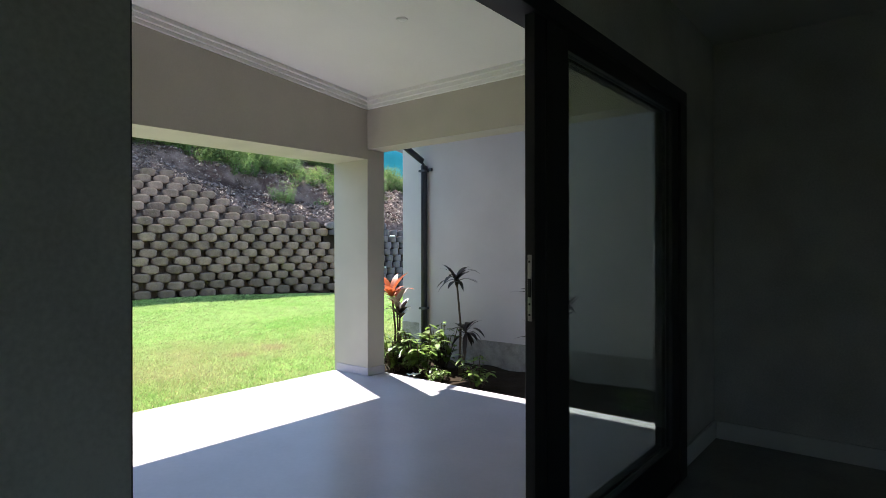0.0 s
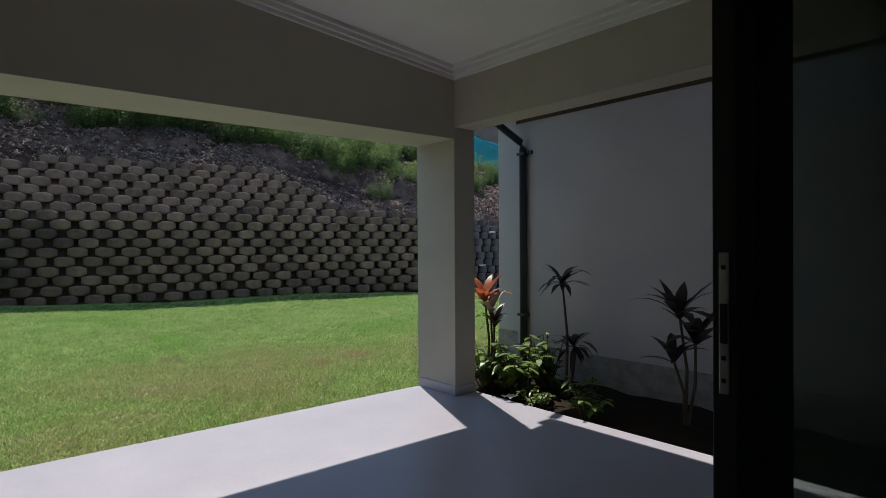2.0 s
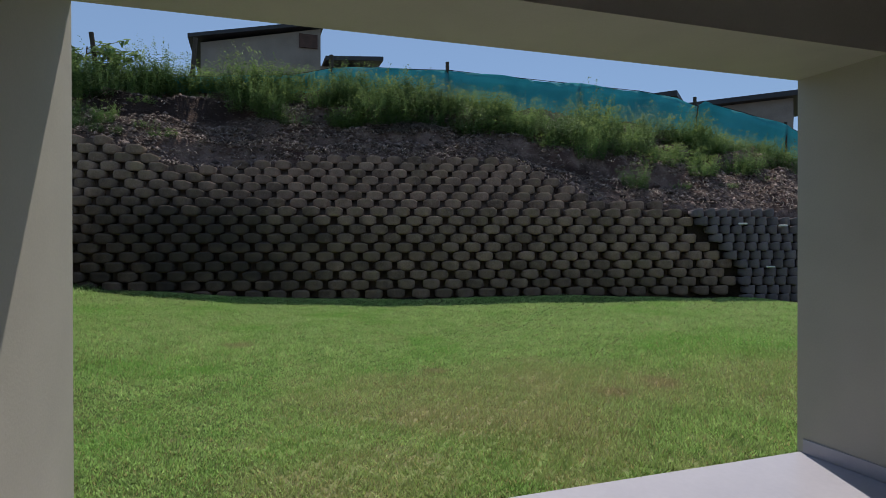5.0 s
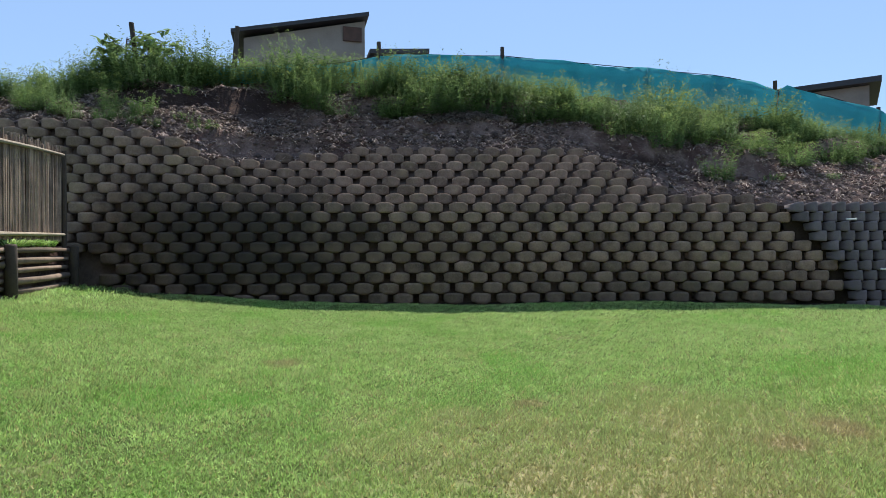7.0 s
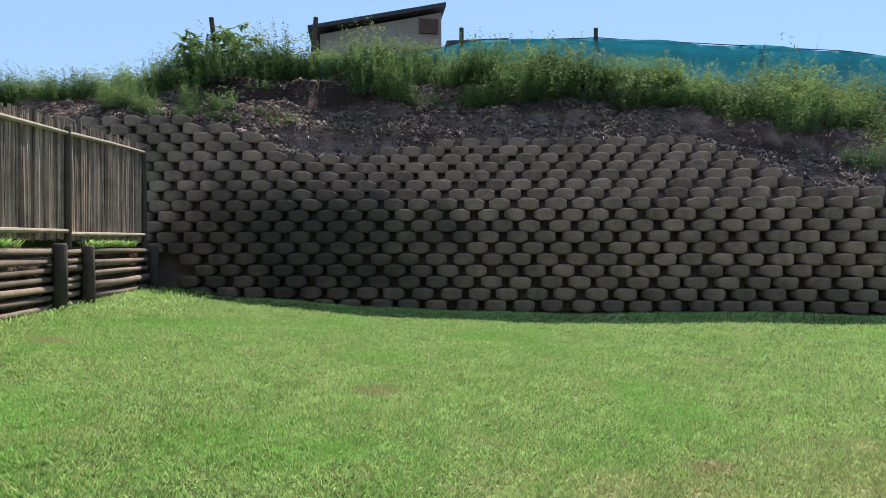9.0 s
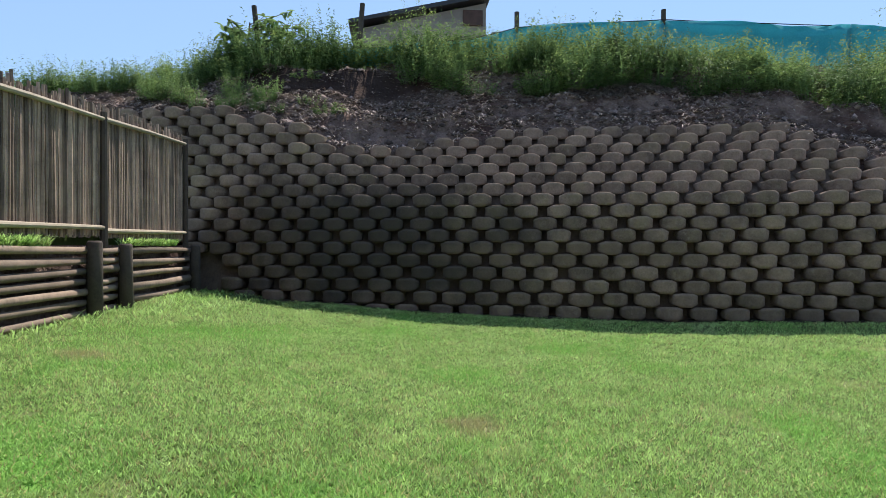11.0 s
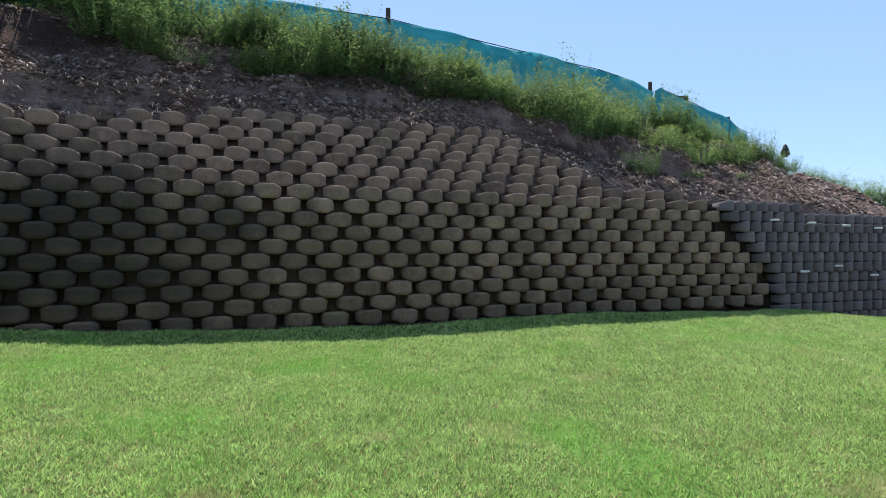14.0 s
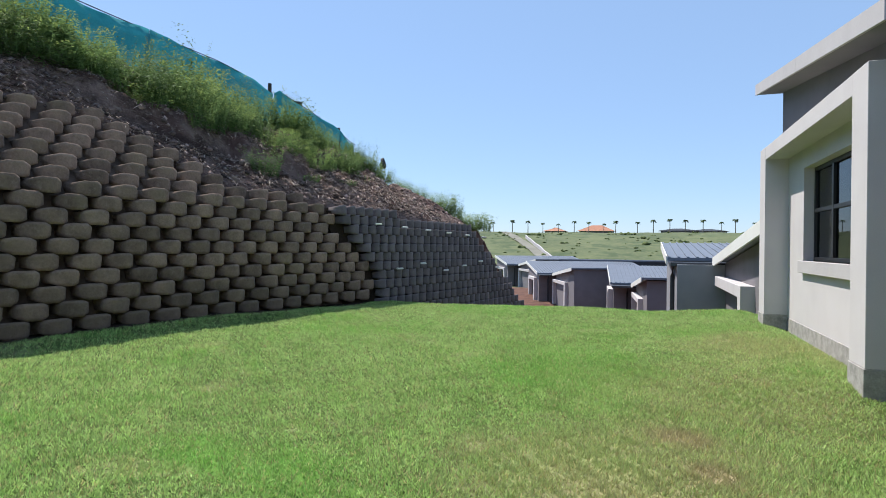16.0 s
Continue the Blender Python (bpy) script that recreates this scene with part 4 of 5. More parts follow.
BUSHES += [weed_bush(rng, "yellow_weed_leaves", rng.uniform(0.85, 1.15), rng.uniform(0.45, 0.6), 85, 0.5, 0.08, 0.5) for _ in range(3)]
LOW = [weed_bush(rng, "low_weed_leaves", 0.45, 0.4, 34, fl, 0.07, 0.7) for fl in (0.0, 0.5, 0.1)]


def plant_bush(p, me, size, label, group):
    ob = thing("bush", label, "bush", p, rng.uniform(0, 360), group, "", me)
    ob.scale = (size * rng.uniform(0.85, 1.2), size * rng.uniform(0.85, 1.2), size * rng.uniform(0.85, 1.15))
    return ob


y = -9.5
while y < 33:
    band = float(np.interp(y, [-7, -3, 0, 4, 8, 16, 24, 33], [0.25, 0.35, 0.42, 0.5, 0.5, 0.5, 0.45, 0.4]))
    thick = 0.74 + 0.26 * math.sin(y * 1.9) * math.sin(y * 0.63 + 0.6)
    for row in range(5):
        if rng.random() > (0.6 + 0.4 * thick if row == 0 else 0.12 + 0.8 * thick):
            continue
        low = 0.24 * float(smooth_step(2.0, 7.0, y))
        s = 1 - low - (band - low + 0.10) * (row + rng.uniform(-0.3, 0.5)) / 4.4
        yy = y + rng.uniform(-0.3, 0.3)
        if -2.4 < yy < 0.6 and s < 0.74:
            continue
        yellow = rng.random() < 0.32 + 0.28 * math.sin(y * 1.1 + 0.8)
        plant_bush(bank_at(yy, s), rng.choice(BUSHES[5:] if yellow else BUSHES[:5]), rng.uniform(0.6, 0.85 + 0.55 * thick) * (1.15 if y < 1.5 else 1.02) * (0.75 if y < -3 else 1 - 0.48 * float(smooth_step(11, 17, y))),
                   "yellow-flowering weed bush on the bank" if yellow else "tall green weed bush on the bank", "weeds on the bank")
    y += rng.uniform(0.42, 0.66)
for (yy, s, size) in ((-4.2, 0.35, 0.8), (-3.0, 0.3, 0.9), (-2.2, 0.2, 0.7), (-5.0, 0.5, 0.9), (-3.5, 0.05, 0.6), (-2.9, 0.07, 0.55), (-2.3, 0.05, 0.5), (-3.9, 0.15, 0.85), (-4.6, 0.2, 1.0), (-1.9, 0.1, 0.45), (-2.7, 0.16, 0.6), (3.4, 0.42, 0.6), (5.0, 0.38, 0.65), (8.9, 0.35, 0.8), (9.6, 0.25, 0.9), (10.2, 0.4, 1.0), (10.4, 0.15, 0.6), (11.5, 0.3, 0.9), (12.6, 0.25, 0.7), (14.2, 0.35, 0.8), (7.9, 0.5, 0.7)):
    plant_bush(bank_at(yy, s), rng.choice(BUSHES), size * (0.68 if yy < 0 else 1), "loose weed bush lower on the bank", "weeds on the bank")
for _ in range(46):
    yy = rng.uniform(-5, 30)
    plant_bush(bank_at(yy, rng.uniform(0.15, 0.75)), rng.choice(LOW), rng.uniform(0.5, 0.9), "low weeds scattered on bare soil", "low weeds")
for yy, size in ((21.8, 0.8), (22.7, 0.9), (23.4, 0.95), (24.2, 0.9), (25.0, 0.9), (25.8, 0.95), (26.6, 1.05), (27.8, 1.2), (28.9, 1.5), (29.6, 1.6), (30.6, 1.1), (33.2, 1.8), (34.0, 1.7)):
    plant_bush(bank_at(yy, 0.97) + Vector((0.3, 0, -0.1)), rng.choice(BUSHES[5:] if size > 1.4 else BUSHES), size, "large yellow-green shrub at the bank's end", "shrubs at the bank's end")

for yy, out, size in ((-2.35, 0.5, 0.45), (-2.1, 0.35, 0.5), (-1.8, 0.42, 0.4), (-1.5, 0.3, 0.42), (-1.2, 0.36, 0.35), (-0.9, 0.3, 0.3), (-0.5, 0.34, 0.25), (-2.6, 0.7, 0.4)):
    px = WALL_A + WALL_S * yy + out
    plant_bush((px, yy, float(lawn_z(np.array(px), np.array(yy)))), rng.choice(LOW), size, "small stray weed at the block wall's foot", "weeds at the wall's foot")

# small tree beside the leaning posts
tree = thing("small_tree", "thin small tree with sparse leaves beside the leaning post", "tree", (-20.1, -3.2, 5.4))
bm = rod([(0, 0, -0.2), (0.03, 0.05, 0.7), (0, 0.1, 1.35)], [0.04, 0.03, 0.012], 6)
lv = []
for k in range(30):
    a = rng.uniform(0, math.tau)
    b0 = Vector((0.02, 0.08, rng.uniform(0.4, 1.3)))
    tip = b0 + Vector((math.cos(a) * 0.4, 0.25 + math.sin(a) * 0.95, rng.uniform(-0.1, 0.35)))
    rod([b0, tip], [0.012, 0.005], 4, bm)
    for _ in range(18):
        c = b0.lerp(tip, rng.uniform(0.4, 1.1))
        d = (rng.uniform(-1, 1), rng.uniform(-1, 1), rng.uniform(-0.7, 0.4))
        lv.append(leaf_strip(c, d, rng.uniform(0.14, 0.28), 0.045, 0.5, 3))
part("trunk", bm, M_STEM, tree)
part("crown", leaves_mesh("crown", lv, M_LEAF), M_LEAF, tree)
for yy, s, size in ((-1.9, 0.98, 1.15), (-1.3, 0.99, 1.1)):
    plant_bush(bank_at(yy, s), BUSHES[0], size, "dense green bush on the crest", "weeds on the bank")
stump = thing("black_bag", "small black bag on the bank's far crest", "bag", (-18.15, 23.3, 4.98))
bm = bmesh.new()
bmesh.ops.create_icosphere(bm, subdivisions=2, radius=0.15)
for v in bm.verts:
    v.co = Vector((v.co.x, v.co.y, v.co.z * 1.5 * (1.25 if v.co.z > 0.1 else 1))) * (1 + 0.15 * math.sin(v.co.x * 30 + v.co.z * 17))
part("sack", bm, M_BLACK, stump)

# clods, stones and dry stalks on the bank
nprng = np.random.default_rng(4)
OCT = np.array([(1, 0, 0), (-1, 0, 0), (0, 1, 0), (0, -1, 0), (0, 0, 1), (0, 0, -1)], float)
OCTF = np.array([(0, 2, 4), (2, 1, 4), (1, 3, 4), (3, 0, 4), (2, 0, 5), (1, 2, 5), (3, 1, 5), (0, 3, 5)])
v, f = [], []
for k in range(24000):
    yy = nprng.uniform(-5.5, 26)
    p = np.array(bank_at(yy, nprng.uniform(0.0, 0.72)))
    size = 0.018 + 0.085 * nprng.random() ** 3.5
    v.append(p + OCT * size * nprng.uniform(0.5, 1.4, (6, 3)) * np.array([1, 1, 0.7]))
    f.append(OCTF + 6 * k)
tagged(new("soil_clods", raw("soil_clods", np.concatenate(v), np.concatenate(f), M_CLOD)), "loose clods and stones on the bank", "clods", "", "stuff")
lv = []
for k in range(42000):
    yy = rng.uniform(-8, 16)
    s = rng.uniform(0.02, 0.85)
    if rng.random() < 0.12:
        yy = rng.gauss(5.2, 0.5)
        s = rng.uniform(0.28, 0.5)
    p = bank_at(yy, s)
    a = rng.uniform(0, math.tau)
    up = rng.uniform(-0.1, 0.5)
    lv.append(leaf_strip(p + Vector((0.03, 0, 0.03)), (math.cos(a) + 0.3, math.sin(a), up), rng.uniform(0.1, 0.4), rng.uniform(0.004, 0.011), 0.6, 2))
tagged(new("dry_stalks", leaves_mesh("dry_stalks", lv, M_STRAW)), "dry pale stalks lying on the bank", "dry grass", "", "stuff")
stick = thing("dead_branch", "bleached bare branch lying on the bank", "branch")
bm = rod([(-15.6, 9.75, 3.02), (-15.55, 10.1, 3.1), (-15.5, 10.5, 3.06), (-15.45, 10.9, 3.1)], [0.03, 0.028, 0.02, 0.012], 6)
rod([(-15.55, 10.1, 3.1), (-15.4, 10.4, 2.98), (-15.4, 10.7, 3.0)], [0.02, 0.016, 0.01], 6, bm)
part("twig", bm, M_LITTER, stick)

# ---- lath fence and log terrace ----
wall("terrace_back", box(-17.4, -9.5, 0.0, -4.0, -3.45, 1.62, 0.05), M_TURF, "rough grass on the raised terrace", "terrace")
wall("terrace", box(-17.4, -9.4, -0.2, -4.1, -3.12, 1.36), M_SOIL, "raised soil terrace behind the log wall", "terrace")
rng = random.Random(21)
fence = thing("lath_fence", "weathered upright lath fence on the log terrace", "fence", (0, -3.12, 0))
TOP = lambda x: 2.76 + (-11.6 - x) * 0.066
lath = [mesh_of(rod([(0, 0, 0), (rng.uniform(-0.006, 0.006), 0, 0.7), (rng.uniform(-0.012, 0.012), 0, 1.42)], [0.021, 0.020, 0.016], 5, wobble=0.2, rng=rng), "lath", M_WOOD) for _ in range(5)]
x = -7.5
while x > -15.7:
    ob = part("lath", rng.choice(lath), M_WOOD, fence)
    ob.matrix_basis = pose(x, rng.uniform(-0.012, 0.012), 1.46 + rng.uniform(-0.02, 0.02), 0, rng.uniform(-1.2, 1.2), rng.uniform(0, 360)) @ Matrix.Diagonal((1, 1, (TOP(x) + rng.uniform(0.06, 0.2) - 1.46) / 1.42, 1))
    x -= rng.uniform(0.024, 0.032)
for xp in (-10.3, -13.05, -15.72):
    part("post", rod([(xp, 0.045, 1.1), (xp, 0.045, TOP(xp) + 0.08)], [0.045, 0.04], 8), M_POST, fence, "dark upright post")
for a, b in ((-7.3, -10.3), (-10.32, -13.05), (-13.07, -15.74)):
    part("rail", rod([(a, 0.05, TOP(a)), ((a + b) / 2, 0.05, (TOP(a) + TOP(b)) / 2 + 0.01), (b, 0.05, TOP(b))], [0.032, 0.03, 0.026], 8), M_RAIL, fence, "pale pole rail")
    part("rail", rod([(a, 0.05, 1.53), ((a + b) / 2, 0.05, 1.55), (b, 0.05, 1.57)], [0.032, 0.03, 0.026], 8), M_RAIL, fence, "pale pole rail")
logs = thing("log_wall", "low terrace wall of stacked brown logs and posts", "log wall", (0, -3.04, 0))
for a, b, low, count in ((-6.0, -9.4, 0.52, 7), (-9.4, -12.6, 0.56, 7), (-12.6, -13.3, 0.56, 7), (-13.3, -15.8, 0.60, 5)):
    dz = (1.36 - low) / count
    for k in range(count):
        z = low + dz * (k + 0.5)
        sag = rng.uniform(-0.035, 0.035)
        r = dz * 0.5 * rng.uniform(0.55, 0.9)
        part("log", rod([(a + rng.uniform(-0.05, 0.1), rng.uniform(-0.02, 0.03), z), ((a + b) / 2, 0.01, z + sag), (b + rng.uniform(-0.1, 0.05), rng.uniform(-0.02, 0.03), z)], [r, r * rng.uniform(0.85, 1.05), r * rng.uniform(0.7, 0.95)], 9, wobble=0.12, rng=rng), M_LOG, logs, smooth=True)
for xp, zt in ((-9.4, 1.4), (-12.57, 1.41), (-13.3, 1.38), (-15.77, 1.36)):
    part("post", rod([(xp, 0.10, 0.2), (xp, 0.10, zt - 0.03), (xp, 0.10, zt)], [0.085, 0.08, 0.065], 10, wobble=0.05, rng=rng), M_POST, logs, "dark upright post", True)

# ---- garden bed plants ----
rng = random.Random(33)


def cordyline(name, label, at, stems, mat, mix=None):
    """Cane plant: bare stems, each with a rosette of long strap leaves."""
    t = thing(name, label, "plant", at)
    for (h, lean, n, length, width, m) in stems:
        tip = Vector((lean[0], lean[1], h))
        cane = part("stem", rod([(0, 0, -0.1), tuple(tip * 0.5 + Vector((0.03, 0.02, 0))), tuple(tip)], [0.016, 0.013, 0.01], 6), M_STEM, t, smooth=True)
        for k in range(n):
            a = k * 2.4 + rng.uniform(-0.3, 0.3)
            el = (rng.uniform(-0.1, 1.5) if k % 3 else rng.uniform(1.0, 2.4)) + (0.7 if width > 0.035 else 0.0)
            strap = leaf_strip(tip + Vector((0, 0, -0.01 * (k % 6))), (math.cos(a), math.sin(a), el), length * rng.uniform(0.7, 1.15), width * rng.uniform(0.8, 1.1), rng.uniform(0.7, 1.6) if width > 0.035 else rng.uniform(1.0, 2.2), 5)
            part("leaf", leaves_mesh("leaf", [strap], m), m, cane)
    return t


cordyline("cordyline", "tall dark purple cordyline in the planting bed", (-4.06, 5.30, -0.05), [(1.12, (-0.08, 0.06), 15, 0.36, 0.032, M_DARKLEAF), (0.52, (0.08, 0.03), 18, 0.30, 0.03, M_DARKLEAF)], M_DARKLEAF)
cordyline("cordyline", "broad dark cordyline in shade by the garden wall", (-2.84, 5.25, -0.05), [(0.92, (-0.05, 0), 16, 0.40, 0.05, M_DARKLEAF), (0.72, (0.06, 0.05), 13, 0.36, 0.048, M_DARKLEAF), (0.56, (-0.08, -0.05), 9, 0.32, 0.045, M_DARKLEAF)], M_DARKLEAF)
cordyline("cordyline", "red and pink leaved cordyline beside the column", (-4.93, 5.10, -0.05), [(0.92, (-0.03, 0.0), 13, 0.34, 0.045, M_REDLEAF), (0.80, (0.04, 0.02), 7, 0.26, 0.04, M_PINKLEAF), (0.66, (0.08, 0.03), 8, 0.28, 0.045, M_DARKLEAF)], M_REDLEAF)


def leafy(at, h, r, n, label, mat, size=0.13):
    t = thing("shrub", label, "shrub", at)
    lv = []
    for k in range(n):
        a = rng.uniform(0, math.tau)
        q = r * math.sqrt(rng.random())
        top = Vector((math.cos(a) * q, math.sin(a) * q, h * rng.uniform(0.4, 1.0)))
        part("stem", rod([(top.x * 0.2, top.y * 0.2, -0.05), tuple(top)], [0.008, 0.004], 4), M_STEM, t)
        for j in range(8):
            b = rng.uniform(0, math.tau)
            c = Vector((top.x * 0.2, top.y * 0.2, 0)).lerp(top, rng.uniform(0.35, 1.0))
            lv.append(leaf_strip(c, (math.cos(b), math.sin(b), rng.uniform(-0.1, 0.8)), size * rng.uniform(0.7, 1.3), size * 0.2, 0.9, 4))
    part("foliage", leaves_mesh("foliage", lv, mat), mat, t)
    return t


leafy((-4.75, 4.95, -0.05), 0.50, 0.24, 26, "leafy green shrub beside the column", M_GREENLEAF)
leafy((-4.42, 5.05, -0.05), 0.52, 0.26, 26, "leafy green shrub in the planting bed", M_GREENLEAF, 0.15)
leafy((-4.45, 5.45, -0.05), 0.62, 0.25, 20, "shaded green shrub by the garden wall", M_GREENLEAF, 0.14)
leafy((-3.50, 4.86, -0.05), 0.36, 0.2, 14, "small upright green shrub in the bed", M_GREENLEAF, 0.11)
leafy((-4.05, 4.85, -0.05), 0.16, 0.16, 26, "bright green low tuft at the slab's edge", M_GREENLEAF, 0.06)
leafy((-1.85, 5.0, -0.05), 0.22, 0.2, 9, "small shaded plant seen through the glass", M_GREENLEAF, 0.1)
wrap = thing("litter", "crumpled pale wrapper at the slab's edge", "litter", (-4.25, 4.72, -0.01))
bm = bmesh.new()
bmesh.ops.create_grid(bm, x_segments=5, y_segments=5, size=0.06)
for v_ in bm.verts:
    v_.co.z = 0.02 + 0.02 * rng.random()
part("wrapper", bm, M_LITTER, wrap)

# ---- blocks of the retaining wall ----
def block_shape(rng, w=0.38, h=0.216, d=0.3, arch=0.42, bow=0.07):
    """Barrel-faced block: front bowed out, its ends turned back, top and bottom edges arched."""
    us, vs = (-1, -0.82, -0.45, 0, 0.45, 0.82, 1), (-1, -0.55, 0.55, 1)
    verts = []
    for u in us:
        for q in vs:
            x = bow * (1 - abs(u) ** 2.2) - 0.003 * abs(q) ** 3 - 0.03 * max(0, abs(u) - 0.8) / 0.2
            z = q * h / 2 * (1 - arch * max(0, (abs(u) - 0.48) / 0.52) ** 1.1)
            verts.append((x + rng.uniform(-0.003, 0.003), u * w / 2 + rng.uniform(-0.006, 0.006), z + rng.uniform(-0.004, 0.004)))
    for u in (-0.92, 0.92):
        for q in (-1, 1):
            verts.append((-d, u * w / 2, q * h / 2 * 0.6))
    f = []
    for i in range(6):
        for j in range(3):
            a = i * 4 + j
            f.append((a, a + 4, a + 5, a + 1))
    b = 28
    f += [(0, 1, b + 1, b), (1, 2, b + 1, b + 1), (2, 3, b + 1, b + 1), (24, b + 2, b + 3, 25), (25, b + 3, b + 3, 26), (26, b + 3, b + 3, 27)]
    f += [(3, 7, b + 1, b + 1), (7, 11, b + 1, b + 1), (11, 15, b + 3, b + 1), (15, 19, b + 3, b + 3), (19, 23, b + 3, b + 3), (23, 27, b + 3, b + 3)]
    f += [(0, b, 4, 4), (4, b, 8, 8), (8, b, b + 2, 12), (12, b + 2, 16, 16), (16, b + 2, 20, 20), (20, b + 2, 24, 24)]
    tris = []
    for q in f:
        if len(set(q)) == 4:
            tris += [(q[0], q[1], q[2]), (q[0], q[2], q[3])]
        else:
            s = list(dict.fromkeys(q))
            tris.append(tuple(s))
    return np.array(verts), np.array(tris)


def wall_end(z):
    """Where the first wall steps down to meet the second one."""
    return float(np.interp(z, [0.2, 0.64, 1.19, 1.74, 2.18], [11.95, 11.9, 11.65, 11.15, 10.85]))


rng = random.Random(2)
SHAPES = [block_shape(rng) for _ in range(6)]
SHAPE_ME = [raw("block", v_, f_, M_BLOCK) for v_, f_ in SHAPES]
TURN = math.degrees(math.atan(-WALL_S))
blockwall = thing("block_wall", "tall retaining wall of weathered barrel-faced concrete blocks", "retaining wall", kind="structure")
rest_v, rest_f, base_n, placed = [], [], 0, 0
for i in range(1, 20):
    y = -5.09 - (PITCH / 2 if i % 2 else 0)
    while y < 12.3:
        yy = y + rng.uniform(-0.03, 0.03)
        x, z = face_at(i, yy)
        slumped = yy < -2.42 and z < 1.2
        if i < courses_at(yy) and yy < wall_end(z) - 0.1 and not slumped:
            loose = 0.035 if i > 10 else 0.015
            m = pose(x + rng.uniform(-loose, loose), yy, z + rng.uniform(-0.006, 0.006), rng.uniform(-1.2, 1.2), rng.uniform(-1, 2), TURN + rng.uniform(-4, 4))
            k = rng.randrange(6)
            if -1.6 < yy < 8.1 and placed < 300:
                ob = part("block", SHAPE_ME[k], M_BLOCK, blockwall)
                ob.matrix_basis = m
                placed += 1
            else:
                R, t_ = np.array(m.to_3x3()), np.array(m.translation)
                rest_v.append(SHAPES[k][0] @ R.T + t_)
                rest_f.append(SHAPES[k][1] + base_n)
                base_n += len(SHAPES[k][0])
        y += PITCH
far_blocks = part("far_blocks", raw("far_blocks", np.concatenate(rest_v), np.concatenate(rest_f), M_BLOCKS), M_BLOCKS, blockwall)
tagged(far_blocks, kind="stuff")

# second, blue-grey wall beyond the corner
rng = random.Random(3)
SH2 = [block_shape(rng, 0.245, 0.212, 0.28, 0.30, 0.10) for _ in range(4)]
rest_v, rest_f, base_n = [], [], 0
for i in range(-14, 11):
    y = 10.8 + (0.075 if i % 2 else 0)
    z = 0.02 + COURSE * (i + 0.5)
    while y < 23:
        top = 2.2 - 0.045 * (y - 11.2) - (0 if y < 16.5 else 0.84 * (y - 16.5))
        if z < top and y > wall_end(z) - 0.02:
            m = pose(WALL_A + WALL_S * y + 0.02 - 0.21 * z, y, z, 0, -2, TURN + rng.uniform(-3, 3))
            v_, f_ = SH2[rng.randrange(4)]
            rest_v.append(v_ @ np.array(m.to_3x3()).T + np.array(m.translation))
            rest_f.append(f_ + base_n)
            base_n += len(v_)
        y += 0.295
wall2 = thing("block_wall", "blue-grey retaining wall of stacked blocks sloping off", "retaining wall", kind="structure")
tagged(part("blocks", raw("blocks", np.concatenate(rest_v), np.concatenate(rest_f), M_BLOCK2), M_BLOCK2, wall2), kind="stuff")
bm = prism([(10.9, -3.0), (22.2, -3.0), (16.5, 1.8), (10.9, 2.1)], "x", 0, 0.02)
for v_ in bm.verts:
    v_.co.x = WALL_A + WALL_S * v_.co.y - 0.19 - 0.21 * v_.co.z + (v_.co.x - 0.02)
part("core", bm, M_DARKSOIL_SHADE, wall2)
for k in range(12):
    yy = 11.9 + k * 0.5
    bm = rod([(0, 0, 0), (0.02, 0.2, 0)], 0.022, 6)
    zz = 1.86 - 0.02 * k if k % 2 == 0 else 0.95 - 0.1 * (k % 3)
    ob = part("drain_pipe", bm, M_LITTER, wall2, "short white drain pipe")
    ob.matrix_basis = pose(WALL_A + WALL_S * yy + 0.19 - 0.21 * zz, yy, zz, 0, 0, TURN)

# ---- grass ----
def blades(count, xr, yr, size, seed, near=None):
    g = np.random.default_rng(seed)
    x, y = g.uniform(*xr, count), g.uniform(*yr, count)
    keep = (x > WALL_A + WALL_S * y + 0.02 + 0.05 * np.sin(y * 3.1)) & (x < -5.21)
    keep &= ~((x > -5.53) & (((y > 5.87) & (y < 6.29)) | ((y > 10.04) & (y < 10.48))))
    clump = 0.7 * lump(x, y, 13.0 + 2 * seed % 3, seed) + 0.8 * lump(y, x, 29.0, seed + 0.4) + 1.1 * lump(x + 0.3 * y, y, 63.0, seed + 1.1)
    keep &= g.random(count) < np.clip(0.62 + 0.95 * clump, 0.06, 1.0)
    if near is not None:
        d = np.min([np.hypot(x - a, y - b) for a, b in near], axis=0)
        keep &= g.random(count) < np.clip(3.2 / np.maximum(d, 0.1), 0.12, 1)
    x, y = x[keep], y[keep]
    n = len(x)
    z = lawn_z(x, y)
    worn = 0.5 + 0.5 * lump(x, y, 0.8, 2.0)
    h = size * g.uniform(0.5, 1.25, n) * (0.65 + 0.5 * worn)
    a, lean = g.uniform(0, math.tau, n), g.uniform(0.2, 1.2, n)
    w = 0.0044 * g.uniform(0.6, 1.5, n)
    b = g.uniform(0, math.tau, n)
    p = np.stack([x, y, z - 0.004], 1)
    s = np.stack([np.cos(b) * w, np.sin(b) * w, 0 * w], 1)
    tip = p + np.stack([np.cos(a) * lean * h, np.sin(a) * lean * h, h], 1)
    v = np.stack([p - s, p + s, tip], 1).reshape(-1, 3)
    return v, np.arange(3 * n).reshape(-1, 3)


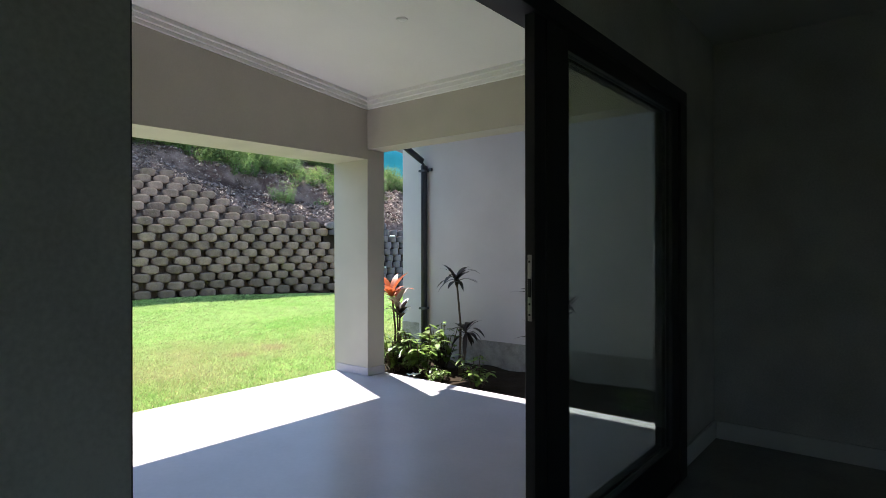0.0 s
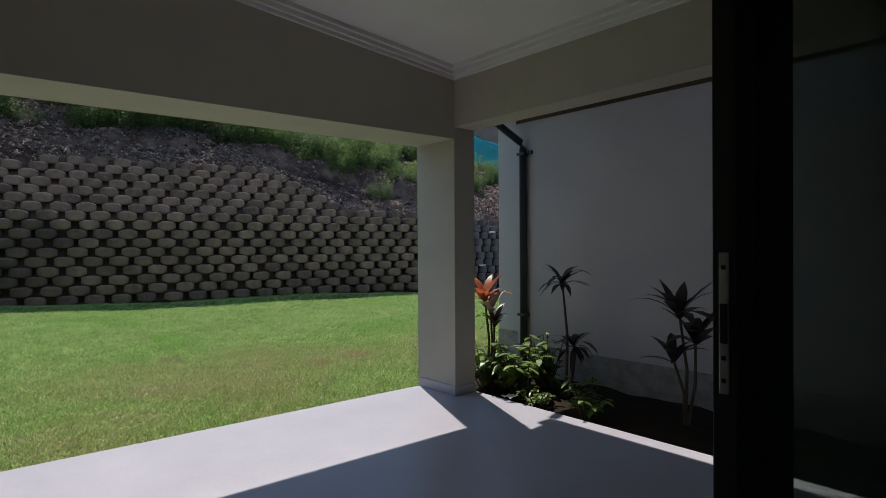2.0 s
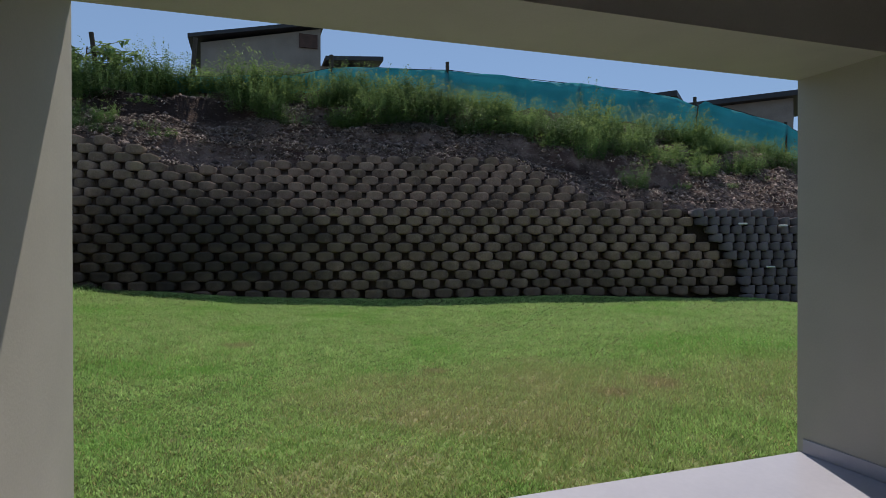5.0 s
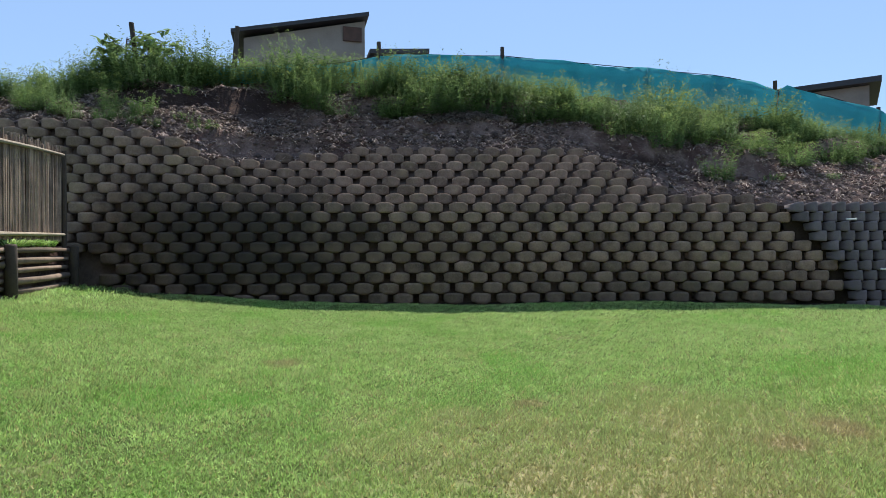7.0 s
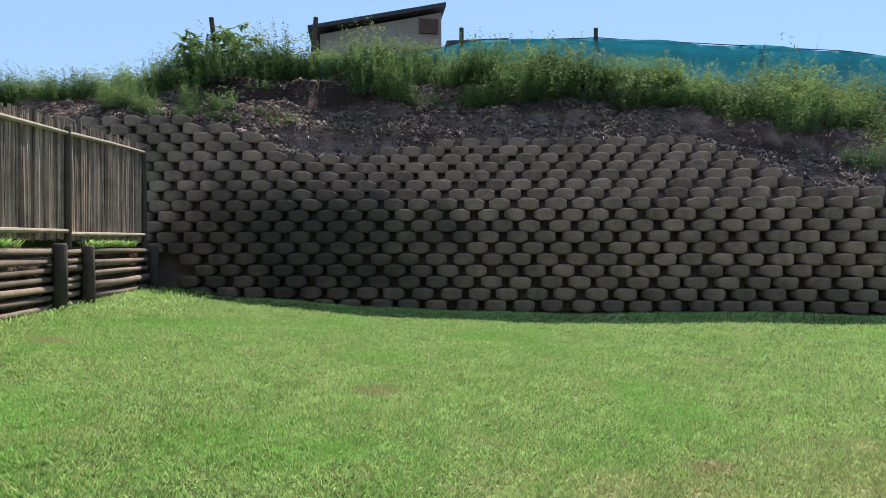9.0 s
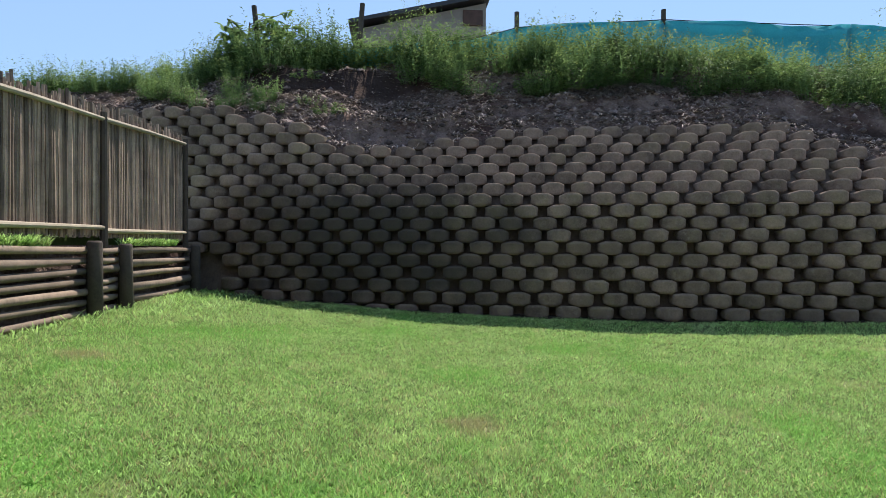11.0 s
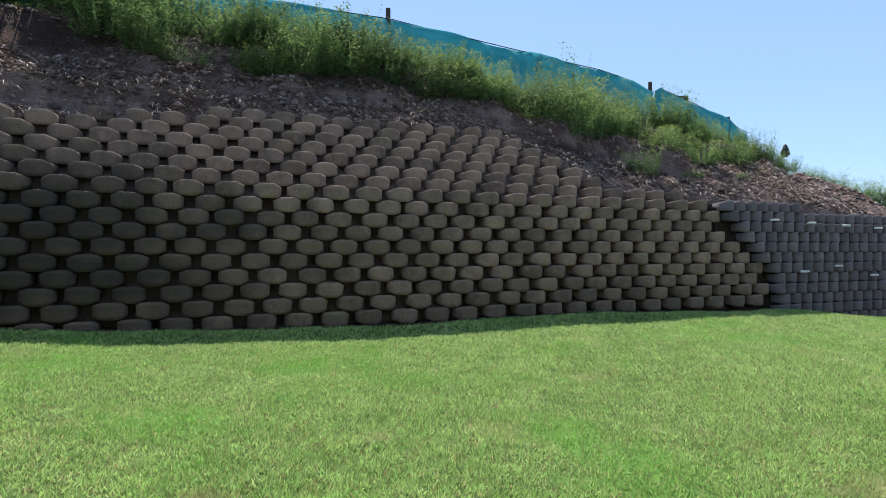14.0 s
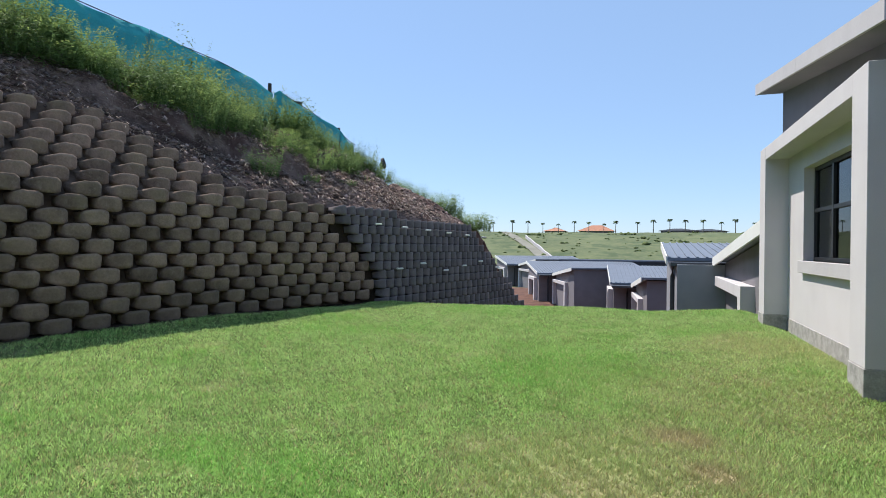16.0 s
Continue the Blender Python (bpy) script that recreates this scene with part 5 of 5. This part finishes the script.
PATHLINE = [(-5.5, 0.8), (-7.0, 0.4), (-8.5, 1.5), (-7.0, 3.0)]
gv, gf = blades(2500000, (-15.6, -5.2), (-3.0, 12.6), 0.037, 6, PATHLINE)
tagged(new("grass", raw("grass", gv, gf, M_BLADE)), "short mown green grass with dry patches", "grass", "", "stuff")
gv, gf = blades(380000, (-15.6, -5.2), (-3.0, 12.6), 0.036, 16, PATHLINE)
tagged(new("dry_grass", raw("dry_grass", gv, gf, M_DRYBLADE)), "dry straw-coloured blades in the lawn", "grass", "", "stuff")
lv = []
rng = random.Random(44)
for k in range(6600):
    if k < 5300:
        p = Vector((rng.uniform(-15.6, -8.0), -3.05 - abs(rng.gauss(0, 0.04)), 1.35))
        if math.sin(p.x * 2.1) + 0.5 * math.sin(p.x * 5.3) < -0.2:
            continue
        h = rng.uniform(0.06, 0.19)
    elif k < 6200:
        p = Vector((rng.uniform(-16, -12.8), rng.uniform(-2.95, -1.8), 0))
        p.z = float(lawn_z(np.array(p.x), np.array(p.y)))
        h = rng.uniform(0.05, 0.13)
    else:
        p = Vector((rng.uniform(-13.5, -8.5), -2.9 + rng.gauss(0, 0.05), 0))
        p.z = float(lawn_z(np.array(p.x), np.array(p.y)))
        h = rng.uniform(0.06, 0.16)
    a = rng.uniform(0, math.tau)
    lv.append(leaf_strip(p, (math.cos(a) * 0.5, math.sin(a) * 0.5, 1), h, 0.006, 0.8, 3))
for k in range(13000):
    p = Vector((rng.uniform(-10.5, -5.3), rng.uniform(-1.5, 6.5), 0))
    if p.x > -5.6 and p.y > 5.8:
        continue
    p.z = float(lawn_z(np.array(p.x), np.array(p.y)))
    a = rng.uniform(0, math.tau)
    lv.append(leaf_strip(p, (math.cos(a), math.sin(a), rng.uniform(0.4, 1.6)), rng.uniform(0.03, 0.06), 0.005, 1.3, 2))
tagged(new("grass_tufts", leaves_mesh("grass_tufts", lv, M_BLADE)), "longer broad-bladed tufts in the lawn and along the log terrace", "grass", "", "stuff")
for m_ in (M_TURF, M_BLADE):
    mottle(m_, (0.17, 0.42, 0.06), 0.55, 0.50, 0.64, 0.45)
    mottle(m_, (0.50, 0.46, 0.25), 1.6, 0.57, 0.72, 0.4)
    for cx, cy, sx, st in ((-7.2, 2.0, 0.7, 0.35), (-6.8, 3.1, 0.8, 0.35), (-7.2, 4.3, 0.7, 0.4), (-5.6, 1.6, 0.6, 0.35), (-6.0, 3.0, 0.7, 0.35), (-5.6, 7.8, 1.0, 0.4), (-7.8, 3.7, 0.5, 0.3), (-6.6, 5.8, 0.9, 0.3)):
        blend_in(m_, (0.42, 0.355, 0.20), (cx, cy, 0.1), (sx * 1.2, sx, 1.0), 0.45, 0.7, st)
    for cx, cy, sx in ((-9.77, 0.87, 0.2), (-10.8, -2.15, 0.2), (-8.05, 2.8, 0.14), (-6.95, 4.75, 0.22), (-6.8, 4.1, 0.2)):
        blend_in(m_, (0.37, 0.295, 0.175), (cx, cy, 0.1), (sx * 0.8, sx, 1.0), 0.5, 0.9, 0.7)
